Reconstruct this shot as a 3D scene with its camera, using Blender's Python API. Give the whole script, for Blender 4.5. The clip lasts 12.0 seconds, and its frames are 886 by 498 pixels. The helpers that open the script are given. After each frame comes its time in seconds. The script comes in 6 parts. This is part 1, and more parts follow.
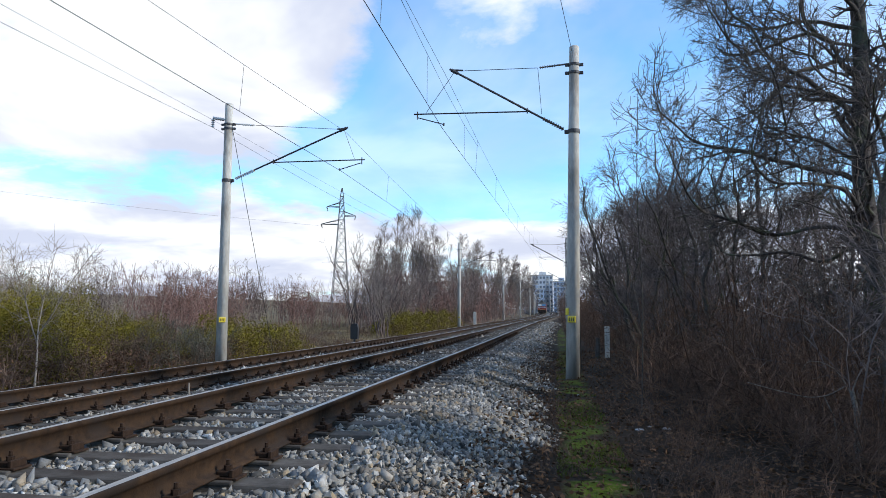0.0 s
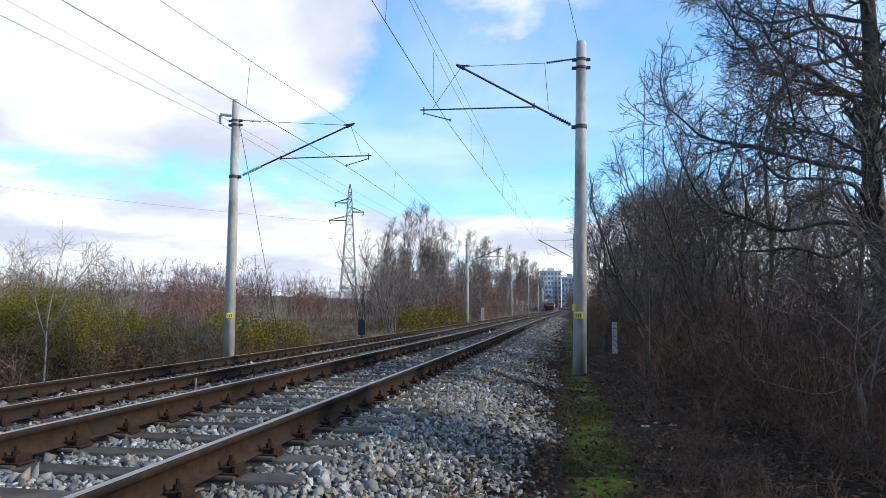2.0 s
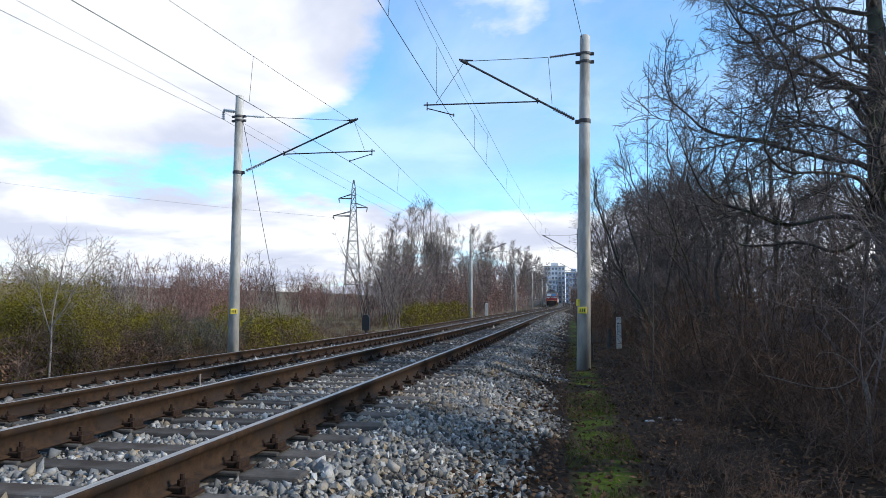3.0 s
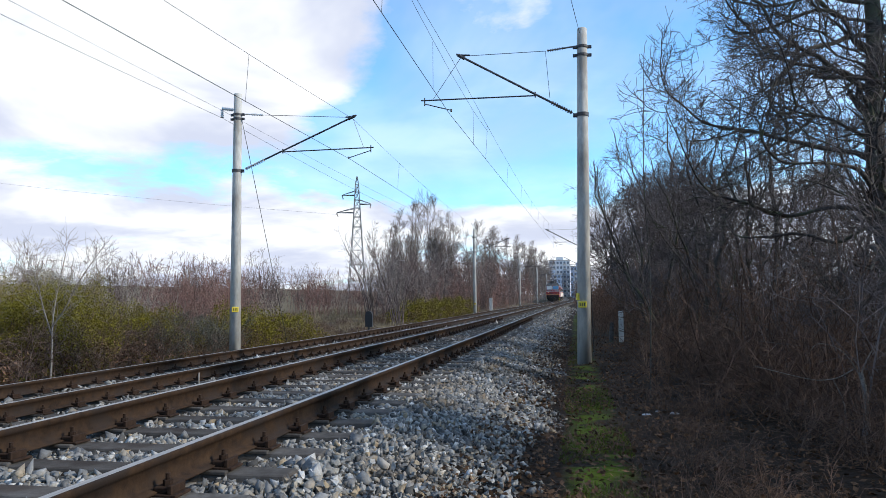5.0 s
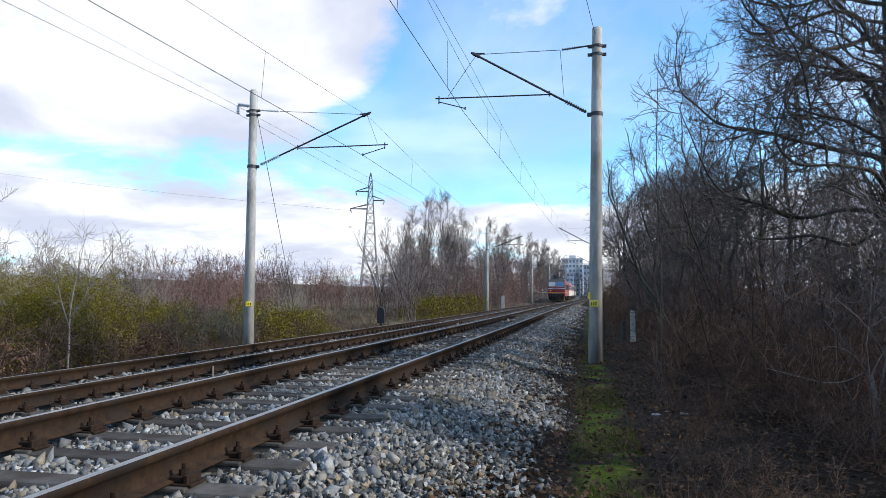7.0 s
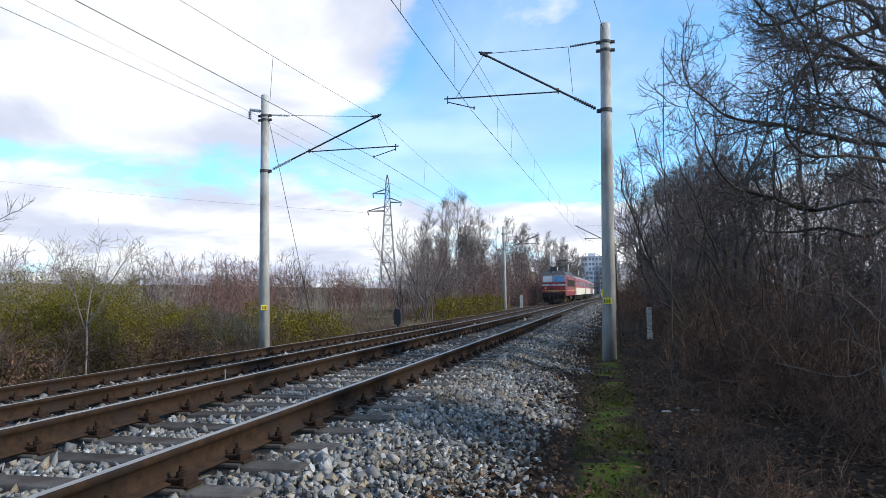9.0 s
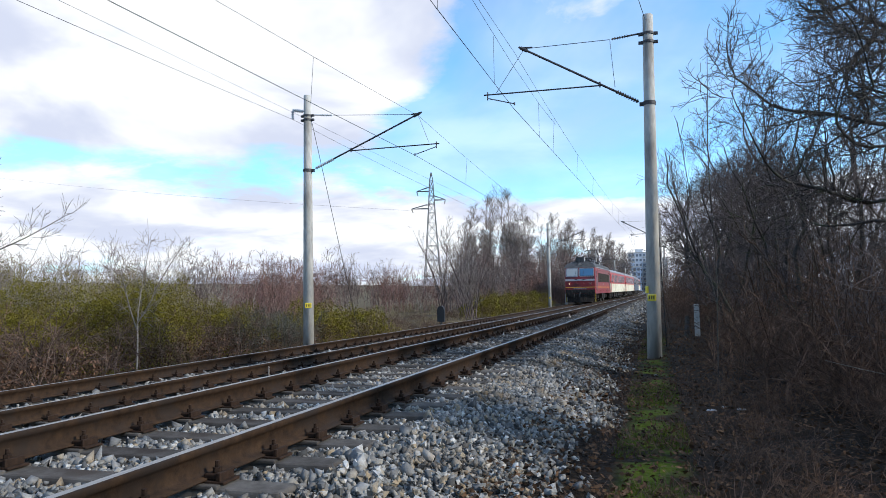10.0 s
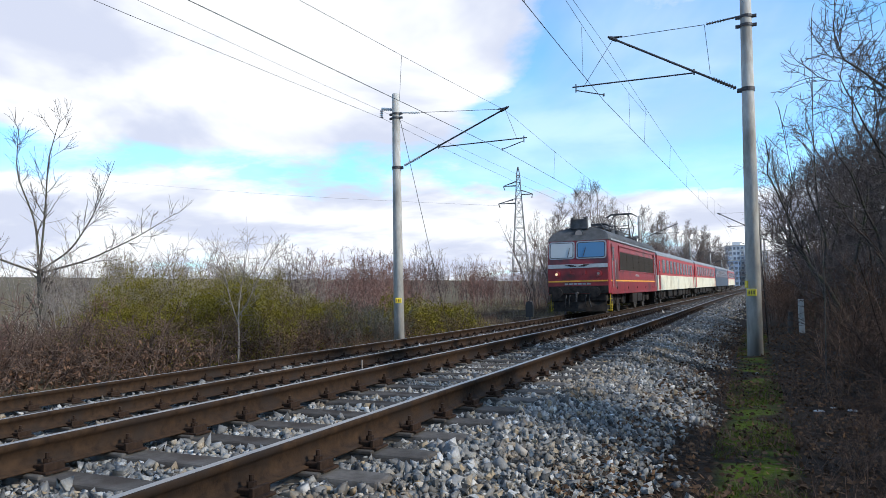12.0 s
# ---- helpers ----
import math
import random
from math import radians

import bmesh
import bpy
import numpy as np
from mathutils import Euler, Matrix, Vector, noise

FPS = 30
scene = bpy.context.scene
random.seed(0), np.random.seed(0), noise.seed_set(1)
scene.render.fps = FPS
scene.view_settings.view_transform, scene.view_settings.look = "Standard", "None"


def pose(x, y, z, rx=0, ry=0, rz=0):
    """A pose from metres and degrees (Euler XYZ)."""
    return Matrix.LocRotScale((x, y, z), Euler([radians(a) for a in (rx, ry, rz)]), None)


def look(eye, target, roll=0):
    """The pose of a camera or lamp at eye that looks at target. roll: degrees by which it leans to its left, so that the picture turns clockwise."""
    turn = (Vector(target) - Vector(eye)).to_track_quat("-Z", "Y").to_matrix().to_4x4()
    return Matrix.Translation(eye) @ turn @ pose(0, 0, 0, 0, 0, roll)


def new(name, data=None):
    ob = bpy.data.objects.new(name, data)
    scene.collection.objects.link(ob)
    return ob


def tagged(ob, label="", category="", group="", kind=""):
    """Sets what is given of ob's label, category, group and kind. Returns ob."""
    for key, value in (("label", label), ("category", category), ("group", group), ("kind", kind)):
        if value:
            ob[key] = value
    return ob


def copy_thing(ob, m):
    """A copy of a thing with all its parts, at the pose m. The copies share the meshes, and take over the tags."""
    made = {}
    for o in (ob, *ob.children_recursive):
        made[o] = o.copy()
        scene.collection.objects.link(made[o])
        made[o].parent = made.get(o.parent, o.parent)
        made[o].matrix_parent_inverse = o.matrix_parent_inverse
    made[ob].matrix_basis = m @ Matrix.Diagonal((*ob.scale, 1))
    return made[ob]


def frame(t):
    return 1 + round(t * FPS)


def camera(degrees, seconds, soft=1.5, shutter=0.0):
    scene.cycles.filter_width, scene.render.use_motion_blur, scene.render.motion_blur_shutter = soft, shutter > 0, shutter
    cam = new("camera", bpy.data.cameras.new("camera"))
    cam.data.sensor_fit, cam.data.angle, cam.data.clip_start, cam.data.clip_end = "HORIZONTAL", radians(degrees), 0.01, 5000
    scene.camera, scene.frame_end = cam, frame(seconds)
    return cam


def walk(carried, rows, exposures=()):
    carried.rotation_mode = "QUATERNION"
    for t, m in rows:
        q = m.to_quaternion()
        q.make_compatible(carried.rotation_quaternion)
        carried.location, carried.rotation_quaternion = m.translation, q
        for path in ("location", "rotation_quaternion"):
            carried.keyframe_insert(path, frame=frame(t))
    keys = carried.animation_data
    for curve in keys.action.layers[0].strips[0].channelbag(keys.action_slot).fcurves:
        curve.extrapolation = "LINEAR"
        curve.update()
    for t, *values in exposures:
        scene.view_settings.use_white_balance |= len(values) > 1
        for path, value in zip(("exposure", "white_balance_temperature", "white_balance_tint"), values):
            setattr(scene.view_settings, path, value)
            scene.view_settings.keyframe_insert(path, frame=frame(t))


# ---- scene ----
cam = camera(64.16, 12.0, soft=0.75)


def eye(x, y, z, yaw, pitch, roll):
    return pose(x, y, z, 0, 0, yaw) @ pose(0, 0, 0, 90 + pitch) @ pose(0, 0, 0, 0, 0, roll)


walk(cam, [(t, eye(*row)) for t, *row in (
    (0, -0.001, 0, 0.819, 9.05, 5.26, 0.27), (0.5, -0.001, 0.008, 0.814, 9.18, 5.25, 0.29),
    (1, 0.003, 0.012, 0.816, 9.29, 5.18, 0.28), (1.5, 0.022, 0.016, 0.816, 9.41, 5.07, 0.4),
    (2, 0.031, 0.021, 0.819, 9.71, 4.93, 0.3), (2.5, 0.027, 0.028, 0.816, 9.88, 4.76, 0.22),
    (3, 0.033, 0.03, 0.818, 10.02, 4.55, 0.18), (5, 0.145, 0.069, 0.823, 10.4, 4.19, -0.52),
    (5.5, 0.175, 0.082, 0.823, 10.77, 4.11, -0.49), (6, 0.197, 0.094, 0.826, 11.26, 3.99, -0.91),
    (6.5, 0.176, 0.074, 0.823, 11.48, 3.91, -0.49), (7, 0.164, -0.001, 0.829, 11.43, 3.95, 0.25),
    (9, 0.313, 0.037, 0.819, 12.94, 4.01, -0.79), (9.5, 0.372, 0.066, 0.819, 14.6, 3.98, -0.85),
    (10, 0.382, 0.084, 0.817, 16.57, 3.85, -1.02), (10.5, 0.381, 0.091, 0.818, 17.62, 3.82, -0.95),
    (11, 0.382, 0.078, 0.822, 18.41, 3.71, -1.02), (11.5, 0.37, 0.071, 0.82, 20.46, 3.62, -1.1),
    (12, 0.366, 0.051, 0.818, 23.65, 3.58, -1.07))])

# ---- world, sun, exposure ----
SUN_AZ, SUN_EL = 97.0, 30.5   # degrees clockwise from the track's direction, and above the horizon
scene.view_settings.exposure = 0.0


def make_world():
    w = bpy.data.worlds.new("sky")
    w.use_nodes = True
    scene.world = w
    n, l = w.node_tree.nodes, w.node_tree.links
    n.clear()
    out, bg = n.new("ShaderNodeOutputWorld"), n.new("ShaderNodeBackground")
    sky = n.new("ShaderNodeTexSky")
    sky.sky_type, sky.sun_disc = "NISHITA", False
    sky.sun_elevation, sky.sun_rotation = radians(SUN_EL), radians(SUN_AZ)
    sky.air_density, sky.dust_density, sky.ozone_density = 1.0, 0.4, 2.5
    bg.inputs["Strength"].default_value = 0.13
    co = n.new("ShaderNodeTexCoord")
    sep = n.new("ShaderNodeSeparateXYZ")
    l.new(co.outputs["Generated"], sep.inputs[0])

    def math_node(op, a, b=None, c=None, clamp=False):
        m = n.new("ShaderNodeMath")
        m.operation, m.use_clamp = op, clamp
        for i, v in enumerate((a, b, c)):
            if v is None:
                continue
            if isinstance(v, (int, float)):
                m.inputs[i].default_value = v
            else:
                l.new(v, m.inputs[i])
        return m.outputs[0]

    def smooth(v, lo, hi):
        m = n.new("ShaderNodeMapRange")
        m.interpolation_type = "SMOOTHSTEP"
        l.new(v, m.inputs[0])
        m.inputs[1].default_value, m.inputs[2].default_value = lo, hi
        return m.outputs[0]

    def toward(az, el):
        d = n.new("ShaderNodeVectorMath")
        d.operation = "DOT_PRODUCT"
        l.new(co.outputs["Generated"], d.inputs[0])
        a, e = radians(az), radians(el)
        d.inputs[1].default_value = (-math.sin(a) * math.cos(e), math.cos(a) * math.cos(e), math.sin(e))
        return d.outputs["Value"]

    def clouds(scale, detail, rough, off, flat):
        # the cloud sheet seen in perspective: direction over height
        h = math_node("ADD", math_node("MAXIMUM", sep.outputs["Z"], 0.0), flat)
        v = n.new("ShaderNodeCombineXYZ")
        l.new(math_node("DIVIDE", sep.outputs["X"], h), v.inputs[0])
        l.new(math_node("DIVIDE", sep.outputs["Y"], h), v.inputs[1])
        v.inputs[2].default_value = off
        t = n.new("ShaderNodeTexNoise")
        l.new(v.outputs[0], t.inputs["Vector"])
        t.inputs["Scale"].default_value, t.inputs["Detail"].default_value, t.inputs["Roughness"].default_value = scale, detail, rough
        t.inputs["Distortion"].default_value = 0.25
        return t.outputs["Fac"]

    big = clouds(1.35, 8, 0.55, 3.7, 0.22)
    fine = clouds(3.4, 7, 0.6, 9.1, 0.16)
    # the heap of cloud over the field, and the bank along the horizon
    heap = math_node("ADD", math_node("MULTIPLY", smooth(toward(30, 23), 0.955, 0.992), 0.30),
                     math_node("MULTIPLY", smooth(toward(48, 24), 0.93, 0.99), 0.30))
    bank = math_node("MULTIPLY", math_node("MULTIPLY", smooth(sep.outputs["Z"], -0.06, 0.0), smooth(sep.outputs["Z"], 0.20, 0.11)), 0.22)
    puffs = math_node("ADD", math_node("MULTIPLY", smooth(toward(0.5, 22.5), 0.9945, 0.999), 0.09), math_node("MULTIPLY", smooth(toward(6, 23.5), 0.9955, 0.9995), 0.07))
    gap = math_node("MULTIPLY", smooth(toward(8, 17), 0.96, 0.995), 0.10)
    wide = math_node("ADD", math_node("MULTIPLY", big, 0.62), math_node("MULTIPLY", fine, 0.38))
    strip = math_node("MULTIPLY", math_node("MULTIPLY", smooth(sep.outputs["Z"], 0.11, 0.15), smooth(sep.outputs["Z"], 0.235, 0.185)), 0.125)
    wide = math_node("SUBTRACT", math_node("SUBTRACT", math_node("ADD", math_node("ADD", math_node("ADD", wide, heap), bank), puffs), gap), strip)
    veil = math_node("MULTIPLY", smooth(clouds(0.9, 6, 0.6, 1.3, 0.3), 0.35, 0.70), 0.45)
    cover = math_node("MAXIMUM", smooth(wide, 0.46, 0.66), veil)
    shade = smooth(clouds(1.7, 5, 0.5, 5.2, 0.2), 0.40, 0.62)
    grey = n.new("ShaderNodeMix")
    grey.data_type = "RGBA"
    l.new(shade, grey.inputs["Factor"])
    grey.inputs["A"].default_value, grey.inputs["B"].default_value = (8.5, 8.7, 9.0, 1), (5.4, 5.85, 7.2, 1)
    tint = n.new("ShaderNodeMix")
    tint.data_type, tint.blend_type = "RGBA", "MULTIPLY"
    tint.inputs["Factor"].default_value = 1
    l.new(sky.outputs[0], tint.inputs["A"])
    tint.inputs["B"].default_value = (1.10, 1.98, 2.40, 1)
    mix = n.new("ShaderNodeMix")
    mix.data_type = "RGBA"
    l.new(cover, mix.inputs["Factor"])
    l.new(tint.outputs["Result"], mix.inputs["A"])
    l.new(grey.outputs["Result"], mix.inputs["B"])
    l.new(mix.outputs["Result"], bg.inputs["Color"])
    l.new(bg.outputs[0], out.inputs["Surface"])


make_world()
sun = new("sun", bpy.data.lights.new("sun", "SUN"))
sun.data.energy, sun.data.angle, sun.data.color = 4.2, radians(1.5), (1.0, 0.93, 0.82)
sun.matrix_world = look((math.sin(radians(SUN_AZ)) * 60, math.cos(radians(SUN_AZ)) * 60, 60 * math.tan(radians(SUN_EL))), (0, 0, 0))


# ---- materials ----
def mat(name, a, b, scale=8.0, rough=0.8, metal=0.0, bump=0.3, bump_scale=60.0, vary=0.0, island=0.0, stain=None, stain_scale=1.5, detail=6.0, depth=0.02, squash=None):
    """A surface of two colours in noise, with a finer relief, wear in a third colour and a shift from piece to piece."""
    m = bpy.data.materials.new(name)
    m.use_nodes = True
    n, l = m.node_tree.nodes, m.node_tree.links
    bs = n["Principled BSDF"]
    co = n.new("ShaderNodeTexCoord")
    vec = co.outputs["Object"]
    if squash:
        mp = n.new("ShaderNodeMapping")
        mp.inputs["Scale"].default_value = squash
        l.new(vec, mp.inputs[0])
        vec = mp.outputs[0]
    t = n.new("ShaderNodeTexNoise")
    l.new(vec, t.inputs["Vector"])
    t.inputs["Scale"].default_value, t.inputs["Detail"].default_value, t.inputs["Roughness"].default_value = scale, detail, 0.65
    r = n.new("ShaderNodeValToRGB")
    l.new(t.outputs["Fac"], r.inputs[0])
    r.color_ramp.elements[0].position, r.color_ramp.elements[1].position = 0.33, 0.67
    r.color_ramp.elements[0].color, r.color_ramp.elements[1].color = (*a, 1), (*b, 1)
    col = r.outputs[0]
    if stain:
        t2 = n.new("ShaderNodeTexNoise")
        l.new(vec, t2.inputs["Vector"])
        t2.inputs["Scale"].default_value, t2.inputs["Detail"].default_value = stain_scale, 5
        mr = n.new("ShaderNodeMapRange")
        mr.interpolation_type = "SMOOTHSTEP"
        l.new(t2.outputs["Fac"], mr.inputs[0])
        mr.inputs[1].default_value, mr.inputs[2].default_value = 0.48, 0.68
        mx = n.new("ShaderNodeMix")
        mx.data_type = "RGBA"
        l.new(mr.outputs[0], mx.inputs["Factor"])
        l.new(col, mx.inputs["A"])
        mx.inputs["B"].default_value = (*stain, 1)
        col = mx.outputs["Result"]
    for amount, node, sock in ((vary, "ShaderNodeObjectInfo", "Random"), (island, "ShaderNodeNewGeometry", "Random Per Island")):
        if amount:
            g = n.new(node)
            mr = n.new("ShaderNodeMapRange")
            l.new(g.outputs[sock], mr.inputs[0])
            mr.inputs[3].default_value, mr.inputs[4].default_value = 1 - amount, 1 + amount
            hs = n.new("ShaderNodeHueSaturation")
            l.new(col, hs.inputs["Color"])
            l.new(mr.outputs[0], hs.inputs["Value"])
            col = hs.outputs[0]
    l.new(col, bs.inputs["Base Color"])
    bs.inputs["Roughness"].default_value, bs.inputs["Metallic"].default_value = rough, metal
    bs.inputs["Specular IOR Level"].default_value = 0.5 if rough < 0.7 else 0.1
    if bump:
        t3 = n.new("ShaderNodeTexNoise")
        l.new(vec, t3.inputs["Vector"])
        t3.inputs["Scale"].default_value, t3.inputs["Detail"].default_value = bump_scale, 5
        bp = n.new("ShaderNodeBump")
        l.new(t3.outputs["Fac"], bp.inputs["Height"])
        bp.inputs["Strength"].default_value, bp.inputs["Distance"].default_value = bump, depth
        l.new(bp.outputs[0], bs.inputs["Normal"])
    return m


def glow(name, colour, strength):
    m = bpy.data.materials.new(name)
    m.use_nodes = True
    b = m.node_tree.nodes["Principled BSDF"]
    b.inputs["Base Color"].default_value = (*colour, 1)
    b.inputs["Emission Color"].default_value, b.inputs["Emission Strength"].default_value = (*colour, 1), strength
    return m


def glass(name, tint, rough=0.05):
    m = bpy.data.materials.new(name)
    m.use_nodes = True
    b = m.node_tree.nodes["Principled BSDF"]
    b.inputs["Base Color"].default_value = (*tint, 1)
    b.inputs["Roughness"].default_value, b.inputs["Metallic"].default_value = rough, 0.0
    b.inputs["Specular IOR Level"].default_value, b.inputs["Coat Weight"].default_value = 0.6, 0.3
    return m


M_RAIL = mat("rusty_rail_steel", (0.022, 0.0142, 0.0105), (0.056, 0.033, 0.019), 14, 0.75, 0.15, 0.35, 120, stain=(0.030, 0.022, 0.018), stain_scale=3, depth=0.004)
M_RAILTOP = mat("polished_rail_head", (0.26, 0.25, 0.25), (0.42, 0.41, 0.40), 3, 0.46, 0.85, 0.05, 200, squash=(30, 0.6, 1), depth=0.002)
M_SLEEPER = mat("weathered_sleeper_concrete", (0.055, 0.049, 0.044), (0.115, 0.105, 0.096), 9, 0.9, 0, 0.4, 90, vary=0.22, stain=(0.05, 0.04, 0.034), stain_scale=2.5, depth=0.006)
M_CLIP = mat("rusty_fastening", (0.020, 0.013, 0.010), (0.052, 0.031, 0.021), 30, 0.8, 0.2, 0.4, 150, depth=0.004)


def stone_material(name, node, sock):
    """Crushed limestone: each stone takes a grey, pale, tan or dark tone, with fine grain and dust on it."""
    m = mat(name, (0.62, 0.62, 0.62), (1.0, 1.0, 1.0), 22, 0.88, 0, 0.5, 60, stain=(0.60, 0.52, 0.44), stain_scale=1.1, depth=0.008)
    n, l = m.node_tree.nodes, m.node_tree.links
    bs = n["Principled BSDF"]
    grain = bs.inputs["Base Color"].links[0].from_socket
    g, r = n.new(node), n.new("ShaderNodeValToRGB")
    l.new(g.outputs[sock], r.inputs[0])
    e = r.color_ramp.elements
    e[0].color, e[1].color = (0.055, 0.054, 0.052, 1), (0.60, 0.59, 0.57, 1)
    for at, c in ((0.18, (0.16, 0.158, 0.155)), (0.40, (0.25, 0.247, 0.24)), (0.60, (0.335, 0.319, 0.286)), (0.72, (0.34, 0.262, 0.17)), (0.78, (0.21, 0.208, 0.205)), (0.90, (0.42, 0.41, 0.39))):
        e.new(at).color = (*c, 1)
    mx = n.new("ShaderNodeMix")
    mx.data_type, mx.blend_type = "RGBA", "MULTIPLY"
    mx.inputs["Factor"].default_value = 1
    l.new(r.outputs[0], mx.inputs["A"])
    l.new(grain, mx.inputs["B"])
    l.new(mx.outputs["Result"], bs.inputs["Base Color"])
    return m


M_STONE = stone_material("ballast_stone", "ShaderNodeNewGeometry", "Random Per Island")
M_STONE1 = stone_material("ballast_stone_single", "ShaderNodeObjectInfo", "Random")
M_CONCRETE = mat("pole_concrete", (0.34, 0.325, 0.30), (0.56, 0.54, 0.50), 9, 0.88, 0, 0.3, 70, stain=(0.19, 0.175, 0.155), stain_scale=2.2, depth=0.006, squash=(1, 1, 0.25))
M_STEEL = mat("weathered_dark_steel", (0.035, 0.036, 0.042), (0.09, 0.085, 0.085), 18, 0.6, 0.5, 0.2, 90, depth=0.003)
M_GALV = mat("galvanised_lattice_steel", (0.10, 0.11, 0.12), (0.2, 0.21, 0.22), 3, 0.6, 0.4, 0.1, 40, depth=0.003)
M_WIRE = mat("aged_copper_wire", (0.03, 0.032, 0.035), (0.07, 0.07, 0.07), 4, 0.5, 0.6, 0)
M_INS = mat("glazed_insulator", (0.05, 0.035, 0.03), (0.12, 0.08, 0.06), 9, 0.3, 0, 0.1, 60, depth=0.003)
M_INSL = mat("pale_insulator", (0.45, 0.46, 0.47), (0.62, 0.63, 0.63), 9, 0.3, 0, 0.1, 60, depth=0.003)
M_YELLOW = mat("yellow_plate_paint", (0.62, 0.47, 0.02), (0.75, 0.6, 0.05), 12, 0.5, 0, 0.1, 80, depth=0.002)
M_BLACK = mat("black_paint", (0.008, 0.008, 0.009), (0.02, 0.02, 0.02), 12, 0.6, 0, 0.15, 80, depth=0.003)
M_WHITE = mat("faded_white_paint", (0.5, 0.5, 0.48), (0.7, 0.7, 0.68), 12, 0.7, 0, 0.15, 80, stain=(0.3, 0.28, 0.25), stain_scale=5, depth=0.003)
M_BARK = mat("dark_tree_bark", (0.036, 0.031, 0.029), (0.12, 0.103, 0.092), 22, 0.95, 0, 0.7, 70, stain=(0.085, 0.09, 0.06), stain_scale=3, depth=0.012)
M_TWIG = mat("dark_twig_bark", (0.046, 0.039, 0.037), (0.125, 0.106, 0.097), 9, 0.9, 0, 0, island=0.35)
M_BRUSH = mat("brown_brush_stems", (0.053, 0.034, 0.026), (0.158, 0.101, 0.074), 6, 0.9, 0, 0, island=0.5)
M_WOODTWIG = mat("grey_purple_twigs", (0.072, 0.060, 0.060), (0.165, 0.139, 0.133), 5, 0.9, 0, 0, island=0.4)
M_DARKSHRUB = mat("dull_grey_green_twigs", (0.050, 0.050, 0.040), (0.125, 0.120, 0.098), 4, 0.9, 0, 0, island=0.4)
M_BRAMBLE = mat("grey_brown_brambles", (0.060, 0.040, 0.032), (0.155, 0.106, 0.083), 5, 0.9, 0, 0, island=0.45)
M_REDTWIG = mat("reddish_twigs", (0.14, 0.080, 0.068), (0.24, 0.145, 0.122), 4, 0.9, 0, 0, island=0.4)
M_GREYTWIG = mat("grey_brown_twigs", (0.125, 0.104, 0.096), (0.25, 0.212, 0.192), 2, 0.9, 0, 0, island=0.35)
M_SHRUBTWIG = mat("purple_brown_twigs", (0.085, 0.064, 0.060), (0.17, 0.132, 0.12), 2, 0.9, 0, 0, island=0.35)
M_PALETWIG = mat("pale_twigs", (0.19, 0.16, 0.135), (0.34, 0.29, 0.25), 3, 0.9, 0, 0, island=0.35)
M_PALESTEM = mat("pale_scaly_bark", (0.06, 0.054, 0.048), (0.24, 0.21, 0.185), 26, 0.9, 0, 0.5, 60, squash=(1, 1, 1.6), depth=0.006)
M_LEAF = mat("yellow_green_leaves", (0.080, 0.068, 0.011), (0.225, 0.190, 0.022), 1.1, 0.75, 0, 0, island=0.22, stain=(0.070, 0.046, 0.020), stain_scale=0.9)
M_DEADLEAF = mat("withered_bramble_leaves", (0.055, 0.032, 0.022), (0.16, 0.092, 0.06), 2, 0.85, 0, 0, island=0.5)
M_LITTER = mat("fallen_leaves", (0.032, 0.020, 0.013), (0.130, 0.074, 0.042), 3, 0.85, 0, 0, island=0.6)
M_GRASS = mat("short_green_grass", (0.038, 0.056, 0.008), (0.110, 0.138, 0.014), 3, 0.8, 0, 0, island=0.4)
M_DULLYELLOW = mat("grimy_yellow_paint", (0.30, 0.22, 0.02), (0.48, 0.36, 0.04), 9, 0.7, 0, 0.1, 60, stain=(0.08, 0.06, 0.03), stain_scale=4)
M_DRY = mat("dry_grass", (0.12, 0.095, 0.055), (0.25, 0.20, 0.125), 2, 0.9, 0, 0, island=0.4)
M_PLASTIC = mat("pale_litter_plastic", (0.16, 0.165, 0.18), (0.30, 0.31, 0.33), 8, 0.4, 0, 0.3, 30)


# ---- building helpers ----
def smoothstep(a, b, v):
    u = np.clip((np.asarray(v, float) - a) / (b - a), 0, 1)
    return u * u * (3 - 2 * u)


def bend(y):
    """How far the line lies to the right of straight ahead."""
    return 2.7 * smoothstep(28, 160, y) - 1.9 * smoothstep(190, 420, y)


def grade(y):
    """How far the line has climbed."""
    y = np.asarray(y, float)
    return 0.0065 * np.where(y > 50, y - 35, np.clip(y - 20, 0, 30) ** 2 / 60)


T1, T2, DROP = -2.855, -7.1, -0.315       # centres of the two tracks, and how much lower the second lies


def bed_height(u):
    """The ballast's surface across the line, from the first rail's top."""
    return np.interp(u, (-10.2, -9.2, -8.75, -5.55, -5.2, -4.35, -1.35, -0.25, 0.3), (-1.0, -0.80, -0.550, -0.550, -0.45, -0.238, -0.238, -0.51, -0.62))


def ground_height(x, y):
    x, y = np.asarray(x, float), np.asarray(y, float)
    u = x - bend(y)
    z = np.interp(u, (-60, -22, -13, -9.6, -8.9, -0.6, -0.1, 2.5, 7, 30), (0.95, -0.35, -0.6, -0.72, -0.9, -0.9, -0.53, -0.52, -0.35, 0.4))
    z = z + 0.042 * np.clip(-u - 60, 0, 170) + 0.012 * np.clip(-u - 230, 0, 2000)
    return z + grade(np.clip(y, 0, 420)) + 0.006 * np.clip(y - 420, 0, 3000)


